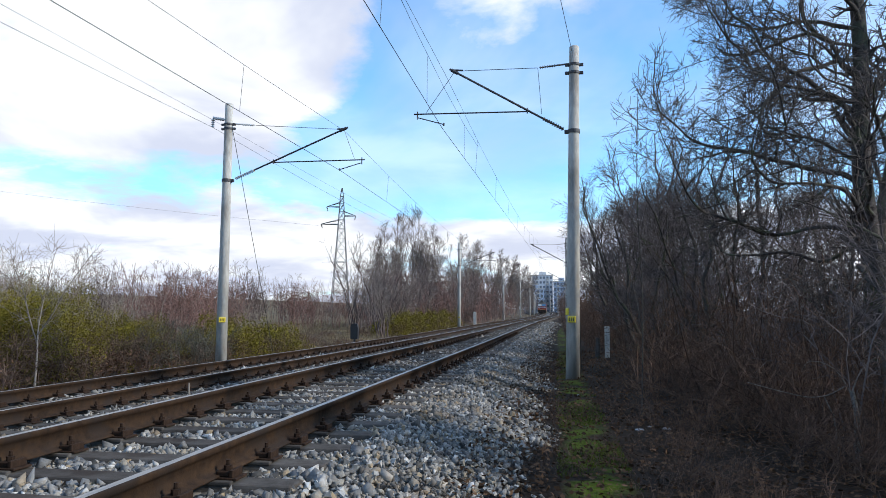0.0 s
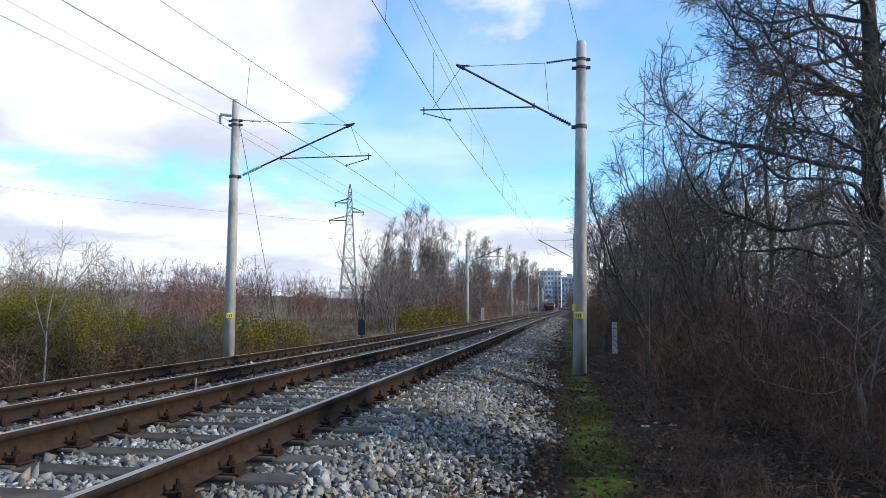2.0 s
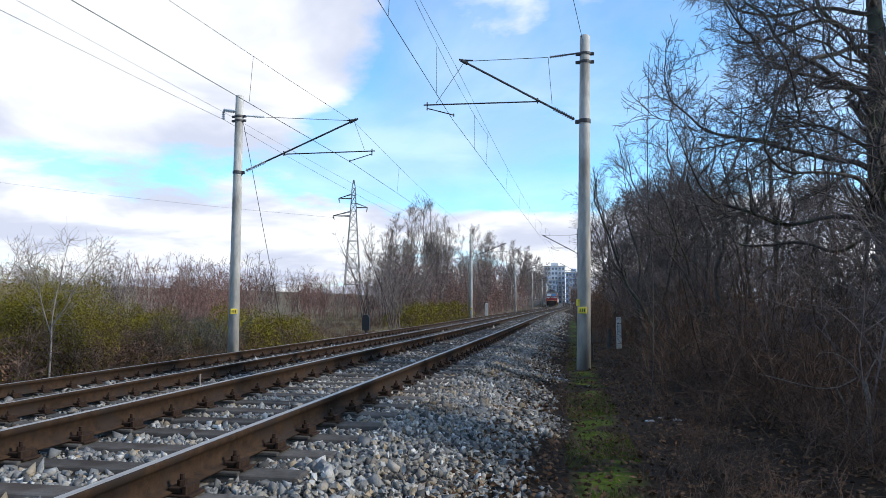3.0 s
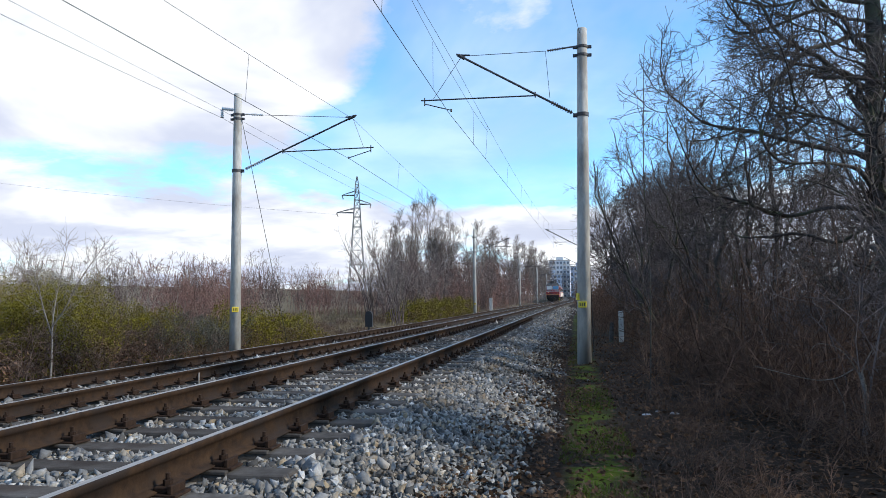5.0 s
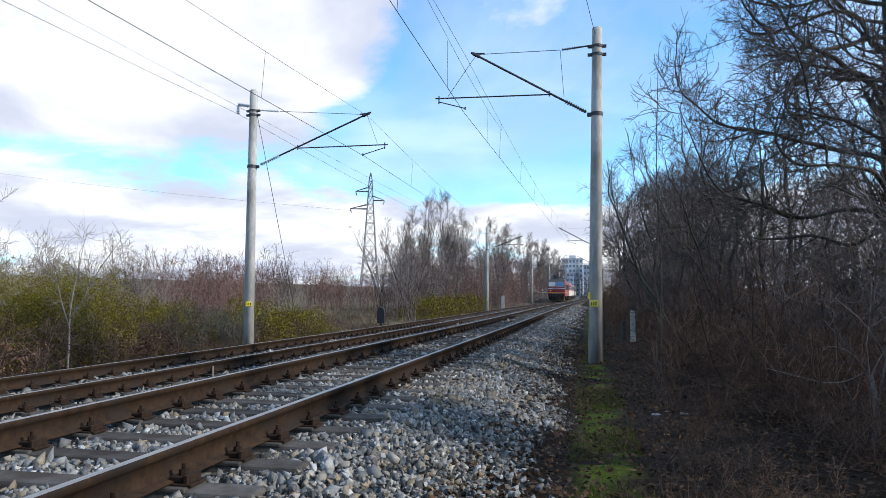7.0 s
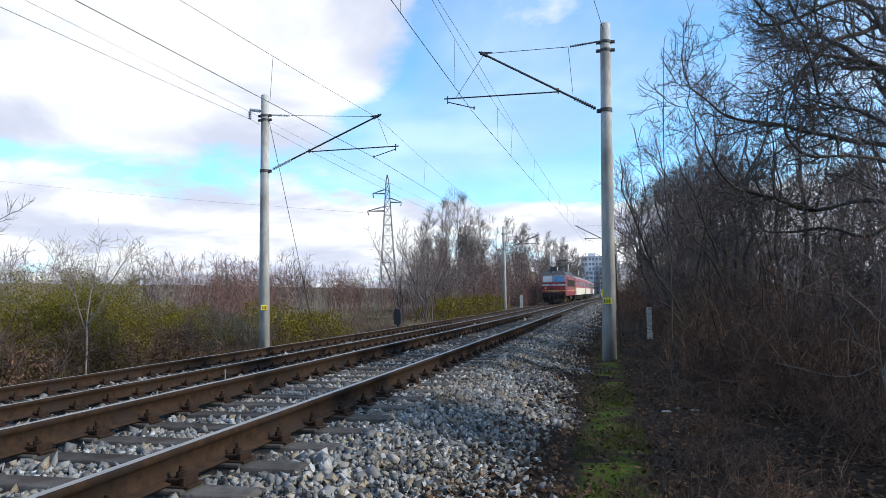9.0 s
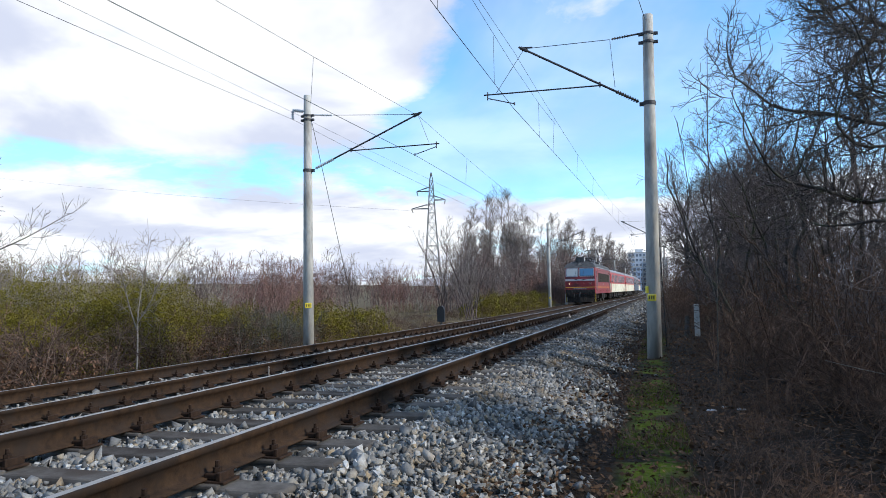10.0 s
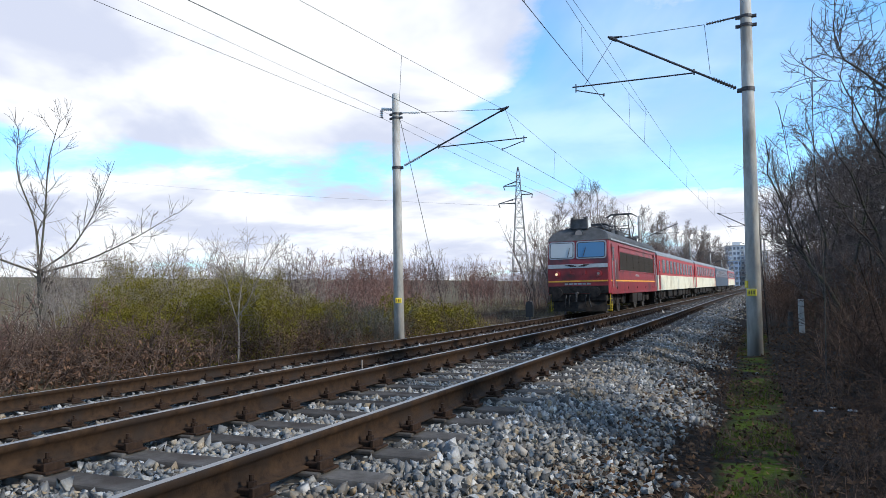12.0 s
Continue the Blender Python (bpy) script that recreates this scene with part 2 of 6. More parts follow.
def fast_mesh(name, verts, faces, materials, smooth=False, index=None):
    """A mesh from arrays; all faces have the same number of corners."""
    me = bpy.data.meshes.new(name)
    verts, faces = np.asarray(verts, np.float32), np.asarray(faces, np.int32)
    me.vertices.add(len(verts))
    me.vertices.foreach_set("co", verts.ravel())
    k = faces.shape[1]
    me.loops.add(faces.size)
    me.loops.foreach_set("vertex_index", faces.ravel())
    me.polygons.add(len(faces))
    me.polygons.foreach_set("loop_start", np.arange(0, faces.size, k, dtype=np.int32))
    me.polygons.foreach_set("loop_total", np.full(len(faces), k, np.int32))
    for m in materials if isinstance(materials, (list, tuple)) else [materials]:
        me.materials.append(m)
    if index is not None:
        me.polygons.foreach_set("material_index", np.asarray(index, np.int32))
    if smooth:
        me.polygons.foreach_set("use_smooth", np.ones(len(faces), bool))
    me.update(calc_edges=True)
    return me


def put(name, data, parent=None, label="", m=None):
    ob = new(name, data)
    if parent is not None:
        ob.parent = parent
    if m is not None:
        ob.matrix_basis = m
    return tagged(ob, label)


def part(name, bm, material, parent=None, label="", m=None, smooth=False):
    me = bpy.data.meshes.new(name)
    bmesh.ops.recalc_face_normals(bm, faces=bm.faces)
    bm.to_mesh(me)
    bm.free()
    me.materials.append(material)
    if smooth:
        me.shade_smooth() if hasattr(me, "shade_smooth") else None
    return put(name, me, parent, label, m)


def empty(name, m=None):
    ob = new(name)
    ob.empty_display_size = 0.2
    if m is not None:
        ob.matrix_basis = m
    return ob


def box(bm, x0, x1, y0, y1, z0, z1, bevel=0.0):
    g = bmesh.ops.create_cube(bm, size=1)
    bmesh.ops.scale(bm, vec=(x1 - x0, y1 - y0, z1 - z0), verts=g["verts"])
    bmesh.ops.translate(bm, vec=((x0 + x1) / 2, (y0 + y1) / 2, (z0 + z1) / 2), verts=g["verts"])
    if bevel:
        es = {e for v in g["verts"] for e in v.link_edges}
        bmesh.ops.bevel(bm, geom=list(es), offset=bevel, segments=2, affect="EDGES", profile=0.5)
    return bm


def rod(bm, a, b, r0, r1=None, sides=10):
    a, b = Vector(a), Vector(b)
    d = b - a
    m = Matrix.Translation((a + b) / 2) @ d.to_track_quat("Z", "Y").to_matrix().to_4x4()
    bmesh.ops.create_cone(bm, cap_ends=True, segments=sides, radius1=r0, radius2=r0 if r1 is None else r1, depth=d.length, matrix=m)
    return bm


def B():
    return bmesh.new()


def tubes(P, R, sides=3):
    """Vertices and quads of N tapered tubes. P: N x K x 3, R: N x K."""
    N, K, _ = P.shape
    d = P[:, -1] - P[:, 0]
    d /= np.linalg.norm(d, axis=1, keepdims=True) + 1e-9
    ref = np.where(np.abs(d[:, 2:3]) < 0.9, np.array([[0, 0, 1.0]]), np.array([[1.0, 0, 0]]))
    a = np.cross(d, ref)
    a /= np.linalg.norm(a, axis=1, keepdims=True) + 1e-9
    b = np.cross(d, a)
    ang = np.arange(sides) * 2 * np.pi / sides
    ring = a[:, None, :] * np.cos(ang)[None, :, None] + b[:, None, :] * np.sin(ang)[None, :, None]
    V = P[:, :, None, :] + R[:, :, None, None] * ring[:, None, :, :]
    i = np.arange(N)[:, None, None] * K * sides + np.arange(K - 1)[None, :, None] * sides
    s = np.arange(sides)[None, None, :]
    s2 = (s + 1) % sides
    F = np.stack([i + s, i + s2, i + sides + s2, i + sides + s], -1)
    return V.reshape(-1, 3), F.reshape(-1, 4)


def join_tubes(sets):
    vs, fs, o = [], [], 0
    for P, R, sides in sets:
        v, f = tubes(P, R, sides)
        vs.append(v)
        fs.append(f + o)
        o += len(v)
    return np.concatenate(vs), np.concatenate(fs)


def sprout(rng, P, R, per, t0, t1, length, angle, K, wander, up, ratio, tip, spread_len=True):
    """Branches from branches: per new ones on each of the N x K x 3 lines P."""
    N, K0, _ = P.shape
    t = rng.uniform(t0, t1, (N, per))
    f = t * (K0 - 1)
    i = np.minimum(f.astype(int), K0 - 2)
    w = (f - i)[..., None]
    r = np.arange(N)[:, None]
    start = P[r, i] * (1 - w) + P[r, i + 1] * w
    tan = P[r, i + 1] - P[r, i]
    tan /= np.linalg.norm(tan, axis=-1, keepdims=True) + 1e-9
    rad = (R[r, i] * (1 - w[..., 0]) + R[r, i + 1] * w[..., 0]) * rng.uniform(*ratio, (N, per))
    side = rng.normal(size=(N, per, 3))
    side -= (side * tan).sum(-1, keepdims=True) * tan
    side /= np.linalg.norm(side, axis=-1, keepdims=True) + 1e-9
    a = np.radians(rng.uniform(*angle, (N, per)))[..., None]
    d = tan * np.cos(a) + side * np.sin(a)
    L = rng.uniform(*length, (N, per))
    if spread_len:
        L = L * (1.15 - 0.75 * t)
    d, start, rad, L = d.reshape(-1, 3), start.reshape(-1, 3), rad.reshape(-1), L.reshape(-1)
    out = [start]
    for k in range(K - 1):
        d = d + rng.normal(size=d.shape) * wander + np.array([0, 0, up])
        d /= np.linalg.norm(d, axis=1, keepdims=True) + 1e-9
        out.append(out[-1] + d * (L / (K - 1))[:, None])
    Q = np.stack(out, 1)
    taper = np.linspace(1, 0, K)[None, :]
    return Q, np.maximum(rad[:, None] * taper + tip * (1 - taper), tip)


def line(points, r0, r1, K=None):
    """One limb through the points, smoothed, with its taper."""
    p = np.array(points, float)
    K = K or 4 * len(p)
    s = np.linspace(0, len(p) - 1, K)
    q = np.stack([np.interp(s, np.arange(len(p)), p[:, c]) for c in range(3)], 1)
    for _ in range(2):
        q[1:-1] = (q[:-2] + 2 * q[1:-1] + q[2:]) / 4
    return q[None], np.linspace(r0, r1, K)[None]


# ---- the ground ----
def ground_material():
    m = mat("field_soil", (0.034, 0.025, 0.018), (0.082, 0.061, 0.043), 1.3, 0.95, 0, 0.8, 14, stain=(0.19, 0.15, 0.085), stain_scale=0.22, depth=0.05)
    n, l = m.node_tree.nodes, m.node_tree.links
    bs = n["Principled BSDF"]
    col = bs.inputs["Base Color"].links[0].from_socket
    co = n.new("ShaderNodeTexCoord")
    sep = n.new("ShaderNodeSeparateXYZ")
    l.new(co.outputs["Object"], sep.inputs[0])

    def rng(sock, lo, hi):
        r = n.new("ShaderNodeMapRange")
        r.interpolation_type = "SMOOTHSTEP"
        l.new(sock, r.inputs[0])
        r.inputs[1].default_value, r.inputs[2].default_value = lo, hi
        return r.outputs[0]

    def mul(a, b):
        k = n.new("ShaderNodeMath")
        k.operation = "MULTIPLY"
        l.new(a, k.inputs[0])
        l.new(b, k.inputs[1])
        return k.outputs[0]
    # a mossy strip along the trodden path beside the ballast, and dark leaf mould under the trees
    t = n.new("ShaderNodeTexNoise")
    l.new(co.outputs["Object"], t.inputs["Vector"])
    t.inputs["Scale"].default_value, t.inputs["Detail"].default_value = 1.8, 7
    moss = mul(mul(rng(sep.outputs["X"], 0.0, 0.2), rng(sep.outputs["X"], 0.66, 0.42)), rng(t.outputs["Fac"], 0.41, 0.56))
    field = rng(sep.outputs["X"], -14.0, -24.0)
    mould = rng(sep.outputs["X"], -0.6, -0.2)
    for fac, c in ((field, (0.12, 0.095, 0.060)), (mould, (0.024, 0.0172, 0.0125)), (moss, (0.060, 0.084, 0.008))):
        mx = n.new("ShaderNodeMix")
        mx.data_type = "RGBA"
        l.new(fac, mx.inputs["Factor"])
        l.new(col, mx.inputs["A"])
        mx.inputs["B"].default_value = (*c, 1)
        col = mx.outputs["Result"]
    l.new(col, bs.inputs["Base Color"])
    return m


def make_ground():
    s = np.linspace(-1, 1, 150)
    xs = np.sinh(s * 7.2) / np.sinh(7.2) * 1600
    q = np.linspace(0, 1, 190)
    ys = np.concatenate([[-300, -120, -50, -20, -8, -4], 0 + np.sinh(q * 6.0) / np.sinh(6.0) * 3000])
    X, Y = np.meshgrid(xs, ys)
    Z = ground_height(X, Y)
    jig = np.array([0.05 * noise.noise((a * 0.9, b * 0.9, 0.3)) + 0.3 * min(1, abs(a) / 60) * noise.noise((a * 0.05, b * 0.05, 2)) for a, b in zip(X.ravel(), Y.ravel())]).reshape(X.shape)
    Z = Z + jig * ((X < -9.6) | (X > 0.2))
    nx = len(xs)
    i = (np.arange(len(ys) - 1)[:, None] * nx + np.arange(nx - 1)[None]).ravel()
    F = np.stack([i, i + 1, i + 1 + nx, i + nx], 1)
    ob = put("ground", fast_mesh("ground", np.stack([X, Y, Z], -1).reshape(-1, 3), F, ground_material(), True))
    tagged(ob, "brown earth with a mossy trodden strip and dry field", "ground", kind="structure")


make_ground()


def make_ballast():
    us = np.concatenate([np.linspace(-10.2, -5.6, 30), np.linspace(-5.5, 0.3, 84)])
    ys = np.concatenate([np.arange(-60, 0.5, 1.1), np.arange(0.5, 16, 0.08), np.arange(16, 50, 0.5), np.arange(50, 440, 4.0)])
    U, Y = np.meshgrid(us, ys)
    X = U + bend(Y)
    nz = np.array([noise.noise((a * 9, b * 9, 0.0)) + 0.6 * noise.noise((a * 2, b * 2, 4.0)) for a, b in zip(U.ravel(), Y.ravel())]).reshape(U.shape)
    Z = bed_height(U) + grade(Y) + 0.016 * nz - 0.012
    k = len(us)
    i = (np.arange(len(ys) - 1)[:, None] * k + np.arange(k - 1)[None]).ravel()
    F = np.stack([i, i + 1, i + 1 + k, i + k], 1)
    m = bpy.data.materials.new("ballast_surface")
    m.use_nodes = True
    n, l = m.node_tree.nodes, m.node_tree.links
    bs = n["Principled BSDF"]
    co = n.new("ShaderNodeTexCoord")
    v = n.new("ShaderNodeTexVoronoi")
    l.new(co.outputs["Object"], v.inputs["Vector"])
    v.inputs["Scale"].default_value = 17
    hs = n.new("ShaderNodeSeparateColor")
    l.new(v.outputs["Color"], hs.inputs[0])
    r = n.new("ShaderNodeValToRGB")
    l.new(hs.outputs[0], r.inputs[0])
    e = r.color_ramp.elements
    e[0].color, e[1].color = (0.035, 0.034, 0.032, 1), (0.26, 0.254, 0.243, 1)
    dirt = n.new("ShaderNodeTexNoise")
    l.new(co.outputs["Object"], dirt.inputs["Vector"])
    dirt.inputs["Scale"].default_value, dirt.inputs["Detail"].default_value = 0.8, 6
    mr = n.new("ShaderNodeMapRange")
    l.new(dirt.outputs["Fac"], mr.inputs[0])
    mr.inputs[1].default_value, mr.inputs[2].default_value = 0.5, 0.75
    mx = n.new("ShaderNodeMix")
    mx.data_type = "RGBA"
    l.new(mr.outputs[0], mx.inputs["Factor"])
    l.new(r.outputs[0], mx.inputs["A"])
    mx.inputs["B"].default_value = (0.085, 0.066, 0.05, 1)
    # leaf mould creeps over the foot of the shoulder
    sx = n.new("ShaderNodeSeparateXYZ")
    l.new(co.outputs["Object"], sx.inputs[0])
    ad = n.new("ShaderNodeMath")
    ad.operation = "MULTIPLY_ADD"
    l.new(dirt.outputs["Fac"], ad.inputs[0])
    ad.inputs[1].default_value = 0.9
    l.new(sx.outputs["X"], ad.inputs[2])
    m3 = n.new("ShaderNodeMapRange")
    m3.interpolation_type = "SMOOTHSTEP"
    l.new(ad.outputs[0], m3.inputs[0])
    m3.inputs[1].default_value, m3.inputs[2].default_value = -0.35, 0.05
    m4 = n.new("ShaderNodeMix")
    m4.data_type = "RGBA"
    l.new(m3.outputs[0], m4.inputs["Factor"])
    l.new(mx.outputs["Result"], m4.inputs["A"])
    m4.inputs["B"].default_value = (0.022, 0.016, 0.012, 1)
    l.new(m4.outputs["Result"], bs.inputs["Base Color"])
    bs.inputs["Roughness"].default_value, bs.inputs["Specular IOR Level"].default_value = 0.92, 0.1
    bp = n.new("ShaderNodeBump")
    l.new(v.outputs["Distance"], bp.inputs["Height"])
    bp.invert = True
    bp.inputs["Strength"].default_value, bp.inputs["Distance"].default_value = 0.9, 0.05
    l.new(bp.outputs[0], bs.inputs["Normal"])
    ob = put("ballast", fast_mesh("ballast", np.stack([X, Y, Z], -1).reshape(-1, 3), F, m, True))
    return tagged(ob, "bed of pale grey crushed stone under both tracks", "ballast", kind="structure")


ballast = make_ballast()
SLEEPER_START, SLEEPER_STEP = 2.99 - 0.6 * 3, 0.6


def stones(rng, n, u0, u1, y0, y1, size, sides):
    """n broken stones strewn on the bed: low polyhedra squashed and turned at random."""
    if sides == 20:
        bm = B()
        # a broken block: eight corners that are then knocked about
        bmesh.ops.create_cube(bm, size=1.3)
        bmesh.ops.triangulate(bm, faces=bm.faces)
    else:
        bm = B()
        for c in ((1, 0, 0), (-1, 0, 0), (0, 1, 0), (0, -1, 0), (0, 0, 1), (0, 0, -1)):
            bm.verts.new(c)
        bmesh.ops.convex_hull(bm, input=bm.verts)
    bm.verts.ensure_lookup_table()
    bv = np.array([v.co[:] for v in bm.verts])
    bm.verts.index_update()
    bf = np.array([[v.index for v in f.verts] for f in bm.faces])
    bm.free()
    u = rng.uniform(u0, u1, n)
    y = y0 + (y1 - y0) * rng.uniform(0, 1, n) ** 1.25
    ph = (y - SLEEPER_START) / SLEEPER_STEP
    on = (np.abs(ph - np.round(ph)) < 0.21) & ((np.abs(u - T1) < 1.28) | (np.abs(u - T2) < 1.28))
    for c in (T1 - 0.7525, T1 + 0.7525, T2 - 0.7525, T2 + 0.7525):
        on |= np.abs(u - c) < 0.085
    on |= rng.uniform(0, 1, n) < smoothstep(-0.85, 0.05, u + 0.25 * np.sin(y * 1.7) * np.sin(y * 0.63))
    u, y = u[~on], y[~on]
    n = len(u)
    sz = size * rng.lognormal(0, 0.28, n)
    S = sz[:, None] * rng.uniform(0.44, 1.42, (n, 3))
    V = bv[None] * (1 + rng.uniform(-0.40, 0.22, (n, len(bv), 1)))
    V = (V + rng.normal(size=V.shape) * 0.27) * S[:, None, :]
    q = rng.normal(size=(n, 4))
    q /= np.linalg.norm(q, axis=1, keepdims=True)
    w, a, b, c = q.T
    Rm = np.stack([np.stack([1 - 2 * (b * b + c * c), 2 * (a * b - c * w), 2 * (a * c + b * w)], -1),
                   np.stack([2 * (a * b + c * w), 1 - 2 * (a * a + c * c), 2 * (b * c - a * w)], -1),
                   np.stack([2 * (a * c - b * w), 2 * (b * c + a * w), 1 - 2 * (a * a + b * b)], -1)], 1)
    V = np.einsum("nij,nkj->nki", Rm, V)
    z = bed_height(u) + grade(y) + sz * rng.uniform(-0.35, 0.40, n)
    V += np.stack([u + bend(y), y, z], 1)[:, None, :]
    F = bf[None] + (np.arange(n) * len(bv))[:, None, None]
    return V.reshape(-1, 3), F.reshape(-1, 3)


def strew():
    rng = np.random.default_rng(11)
    sets = [stones(rng, 33000, -5.6, 0.15, 1.6, 9.0, 0.0228, 20), stones(rng, 19000, -5.6, 0.15, 7.5, 13.5, 0.0265, 8), stones(rng, 21000, -9.2, -4.6, 3.0, 17, 0.030, 8),
            stones(rng, 26000, -5.6, 0.2, 12.5, 30, 0.027, 8), stones(rng, 10000, -9.2, -5.4, 16, 36, 0.031, 8), stones(rng, 12000, -9.0, 0.2, 31, 80, 0.045, 8)]
    vs, fs, o = [], [], 0
    for v, f in sets:
        vs.append(v)
        fs.append(f + o)
        o += len(v)
    ob = put("ballast_stones", fast_mesh("ballast_stones", np.concatenate(vs), np.concatenate(fs), M_STONE))
    tagged(ob, "loose pale grey crushed stones heaped over the track bed", "stones", kind="stuff")
    # the nearest stones of the shoulder one by one
    meshes = []
    for k in range(6):
        bm = B()
        bmesh.ops.create_cube(bm, size=0.032)
        bmesh.ops.triangulate(bm, faces=bm.faces)
        for v in bm.verts:
            v.co = [c * rng.uniform(0.55, 1.45) + rng.normal() * 0.005 for c in v.co]
            v.co.z *= 0.75
        me = bpy.data.meshes.new("stone")
        bm.to_mesh(me)
        bm.free()
        me.materials.append(M_STONE1)
        meshes.append(me)
    for k in range(290):
        u, y = rng.uniform(-1.5, -0.25), 3.6 + 3.4 * rng.uniform()
        z = float(bed_height(u)) + 0.035
        put("stone", meshes[k % 6], ballast, m=pose(u, y, z, rng.uniform(0, 360), rng.uniform(0, 360), rng.uniform(0, 360)))


# ---- the tracks ----
RAIL_TOP = ((-0.024, -0.0015), (0, 0), (0.024, -0.0015))
RAIL = ((0.024, -0.0015), (0.033, -0.004), (0.036, -0.012), (0.035, -0.04), (0.010, -0.052), (0.009, -0.142), (0.022, -0.158), (0.0700, -0.168), (0.0700, -0.178),
        (-0.0700, -0.178), (-0.0700, -0.168), (-0.022, -0.158), (-0.009, -0.142), (-0.010, -0.052), (-0.035, -0.04), (-0.036, -0.012), (-0.033, -0.004), (-0.024, -0.0015))


def extrude(profile, centre, drop, ys, closed):
    pr = np.array(profile)
    V = np.zeros((len(ys), len(pr), 3))
    V[:, :, 0] = centre + bend(ys)[:, None] + pr[None, :, 0]
    V[:, :, 1] = ys[:, None]
    V[:, :, 2] = drop + grade(ys)[:, None] + pr[None, :, 1]
    k = len(pr)
    j = np.arange(k if closed else k - 1)
    i = np.arange(len(ys) - 1)[:, None] * k
    F = np.stack([i + j, i + (j + 1) % k, i + k + (j + 1) % k, i + k + j], -1).reshape(-1, 4)
    return V.reshape(-1, 3), F


def sleeper_mesh():
    bm = B()
    box(bm, -1.3, 1.3, -0.13, 0.13, -0.38, -0.178, 0.02)
    for v in bm.verts:
        if v.co.z > -0.25:
            v.co.y *= 0.84
            if abs(v.co.x) < 0.45:
                v.co.z -= 0.02
    for s in (-1, 1):
        box(bm, s * 0.7525 - 0.17, s * 0.7525 + 0.17, -0.115, 0.115, -0.19, -0.162, 0.008)
    me = bpy.data.meshes.new("sleeper")
    bm.to_mesh(me)
    bm.free()
    me.materials.append(M_SLEEPER)
    return me


def fastening_mesh():
    """A ribbed base plate's clip: plate, bolt with nut, and the clamp that grips the rail's foot."""
    bm = B()
    box(bm, -0.085, 0.085, -0.08, 0.08, -0.166, -0.150, 0.004)
    box(bm, -0.06, 0.02, -0.055, 0.055, -0.150, -0.118, 0.006)
    rod(bm, (-0.008, 0, -0.15), (-0.008, 0, -0.055), 0.013, sides=8)
    rod(bm, (-0.008, 0, -0.118), (-0.008, 0, -0.088), 0.026, sides=6)
    box(bm, 0.03, 0.055, -0.07, 0.07, -0.152, -0.105, 0.004)
    me = bpy.data.meshes.new("fastening")
    bm.to_mesh(me)
    bm.free()
    me.materials.append(M_CLIP)
    return me


def make_tracks():
    sl, fa = sleeper_mesh(), fastening_mesh()
    ys = np.concatenate([np.arange(-60, 40, 1.0), np.arange(40, 441, 2.0)])
    for name, centre, drop, label in (("track_1", T1, 0.0, "railway track with worn steel rails on concrete sleepers"), ("track_2", T2, DROP, "lower railway track with rusty rails on concrete sleepers")):
        tr = empty(name)
        tagged(tr, label, "railway track", kind="structure")
        for s in (-1, 1):
            v, f = extrude(RAIL, centre + s * 0.7525, drop, ys, False)
            v2, f2 = extrude(RAIL_TOP, centre + s * 0.7525, drop, ys, False)
            rail = put("rail", fast_mesh("rail", v, f, M_RAIL), tr)
            put("rail_head", fast_mesh("rail_head", v2, f2, M_RAILTOP, True), rail, "polished running surface")
        far_v, far_f, o = [], [], 0
        for k in range(-100, 700):
            y = SLEEPER_START + SLEEPER_STEP * k
            g, x = float(grade(y)), centre + float(bend(y))
            tilt = math.degrees(math.atan2(float(bend(y + 1) - bend(y - 1)), 2))
            if 0 <= k < 110:
                sp = put("sleeper", sl, tr, m=pose(x, y + random.uniform(-0.015, 0.015), drop + g - 0.026, 0, 0, -tilt + random.uniform(-0.6, 0.6)))
                if k < 60:
                    for s in (-1, 1):
                        for e in (-1, 1):
                            put("fastening", fa, sp, m=pose(s * 0.7525 + e * 0.105, 0, 0, 0, 0, 0 if e > 0 else 180))
            elif y < 438:
                z1 = drop + g - 0.204
                b = np.array([(sx * 1.3, sy * 0.11, sz) for sz in (-0.1, 0) for sx, sy in ((-1, -1), (1, -1), (1, 1), (-1, 1))]) + np.array([x, y, z1])
                far_v.append(b)
                far_f.append(np.array([(4, 5, 6, 7), (0, 1, 5, 4), (1, 2, 6, 5), (3, 0, 4, 7)]) + o)
                o += 8
        far = put("far_sleepers", fast_mesh("far_sleepers", np.concatenate(far_v), np.concatenate(far_f), M_SLEEPER), tr)
        tagged(far, "concrete sleepers further along the line", kind="stuff")


# ---- poles and wires ----
def insulator(bm, a, b, r=0.045, discs=7, core=0.016):
    a, b = Vector(a), Vector(b)
    rod(bm, a, b, core, sides=6)
    for k in range(discs):
        c = a.lerp(b, (k + 0.5) / discs)
        d = (b - a).normalized() * ((b - a).length / discs * 0.28)
        rod(bm, c - d, c + d, r * 0.5, r, sides=10)
    return bm


def pole_shaft(top, r0, r1):
    bm = B()
    bmesh.ops.create_cone(bm, cap_ends=True, segments=20, radius1=r0, radius2=r1, depth=top + 0.6, matrix=Matrix.Translation((0, 0, (top - 0.6) / 2)))
    es = [e for e in bm.edges if all(v.co.z > top - 0.01 for v in e.verts)]
    bmesh.ops.bevel(bm, geom=es, offset=0.015, segments=1, affect="EDGES")
    return bm


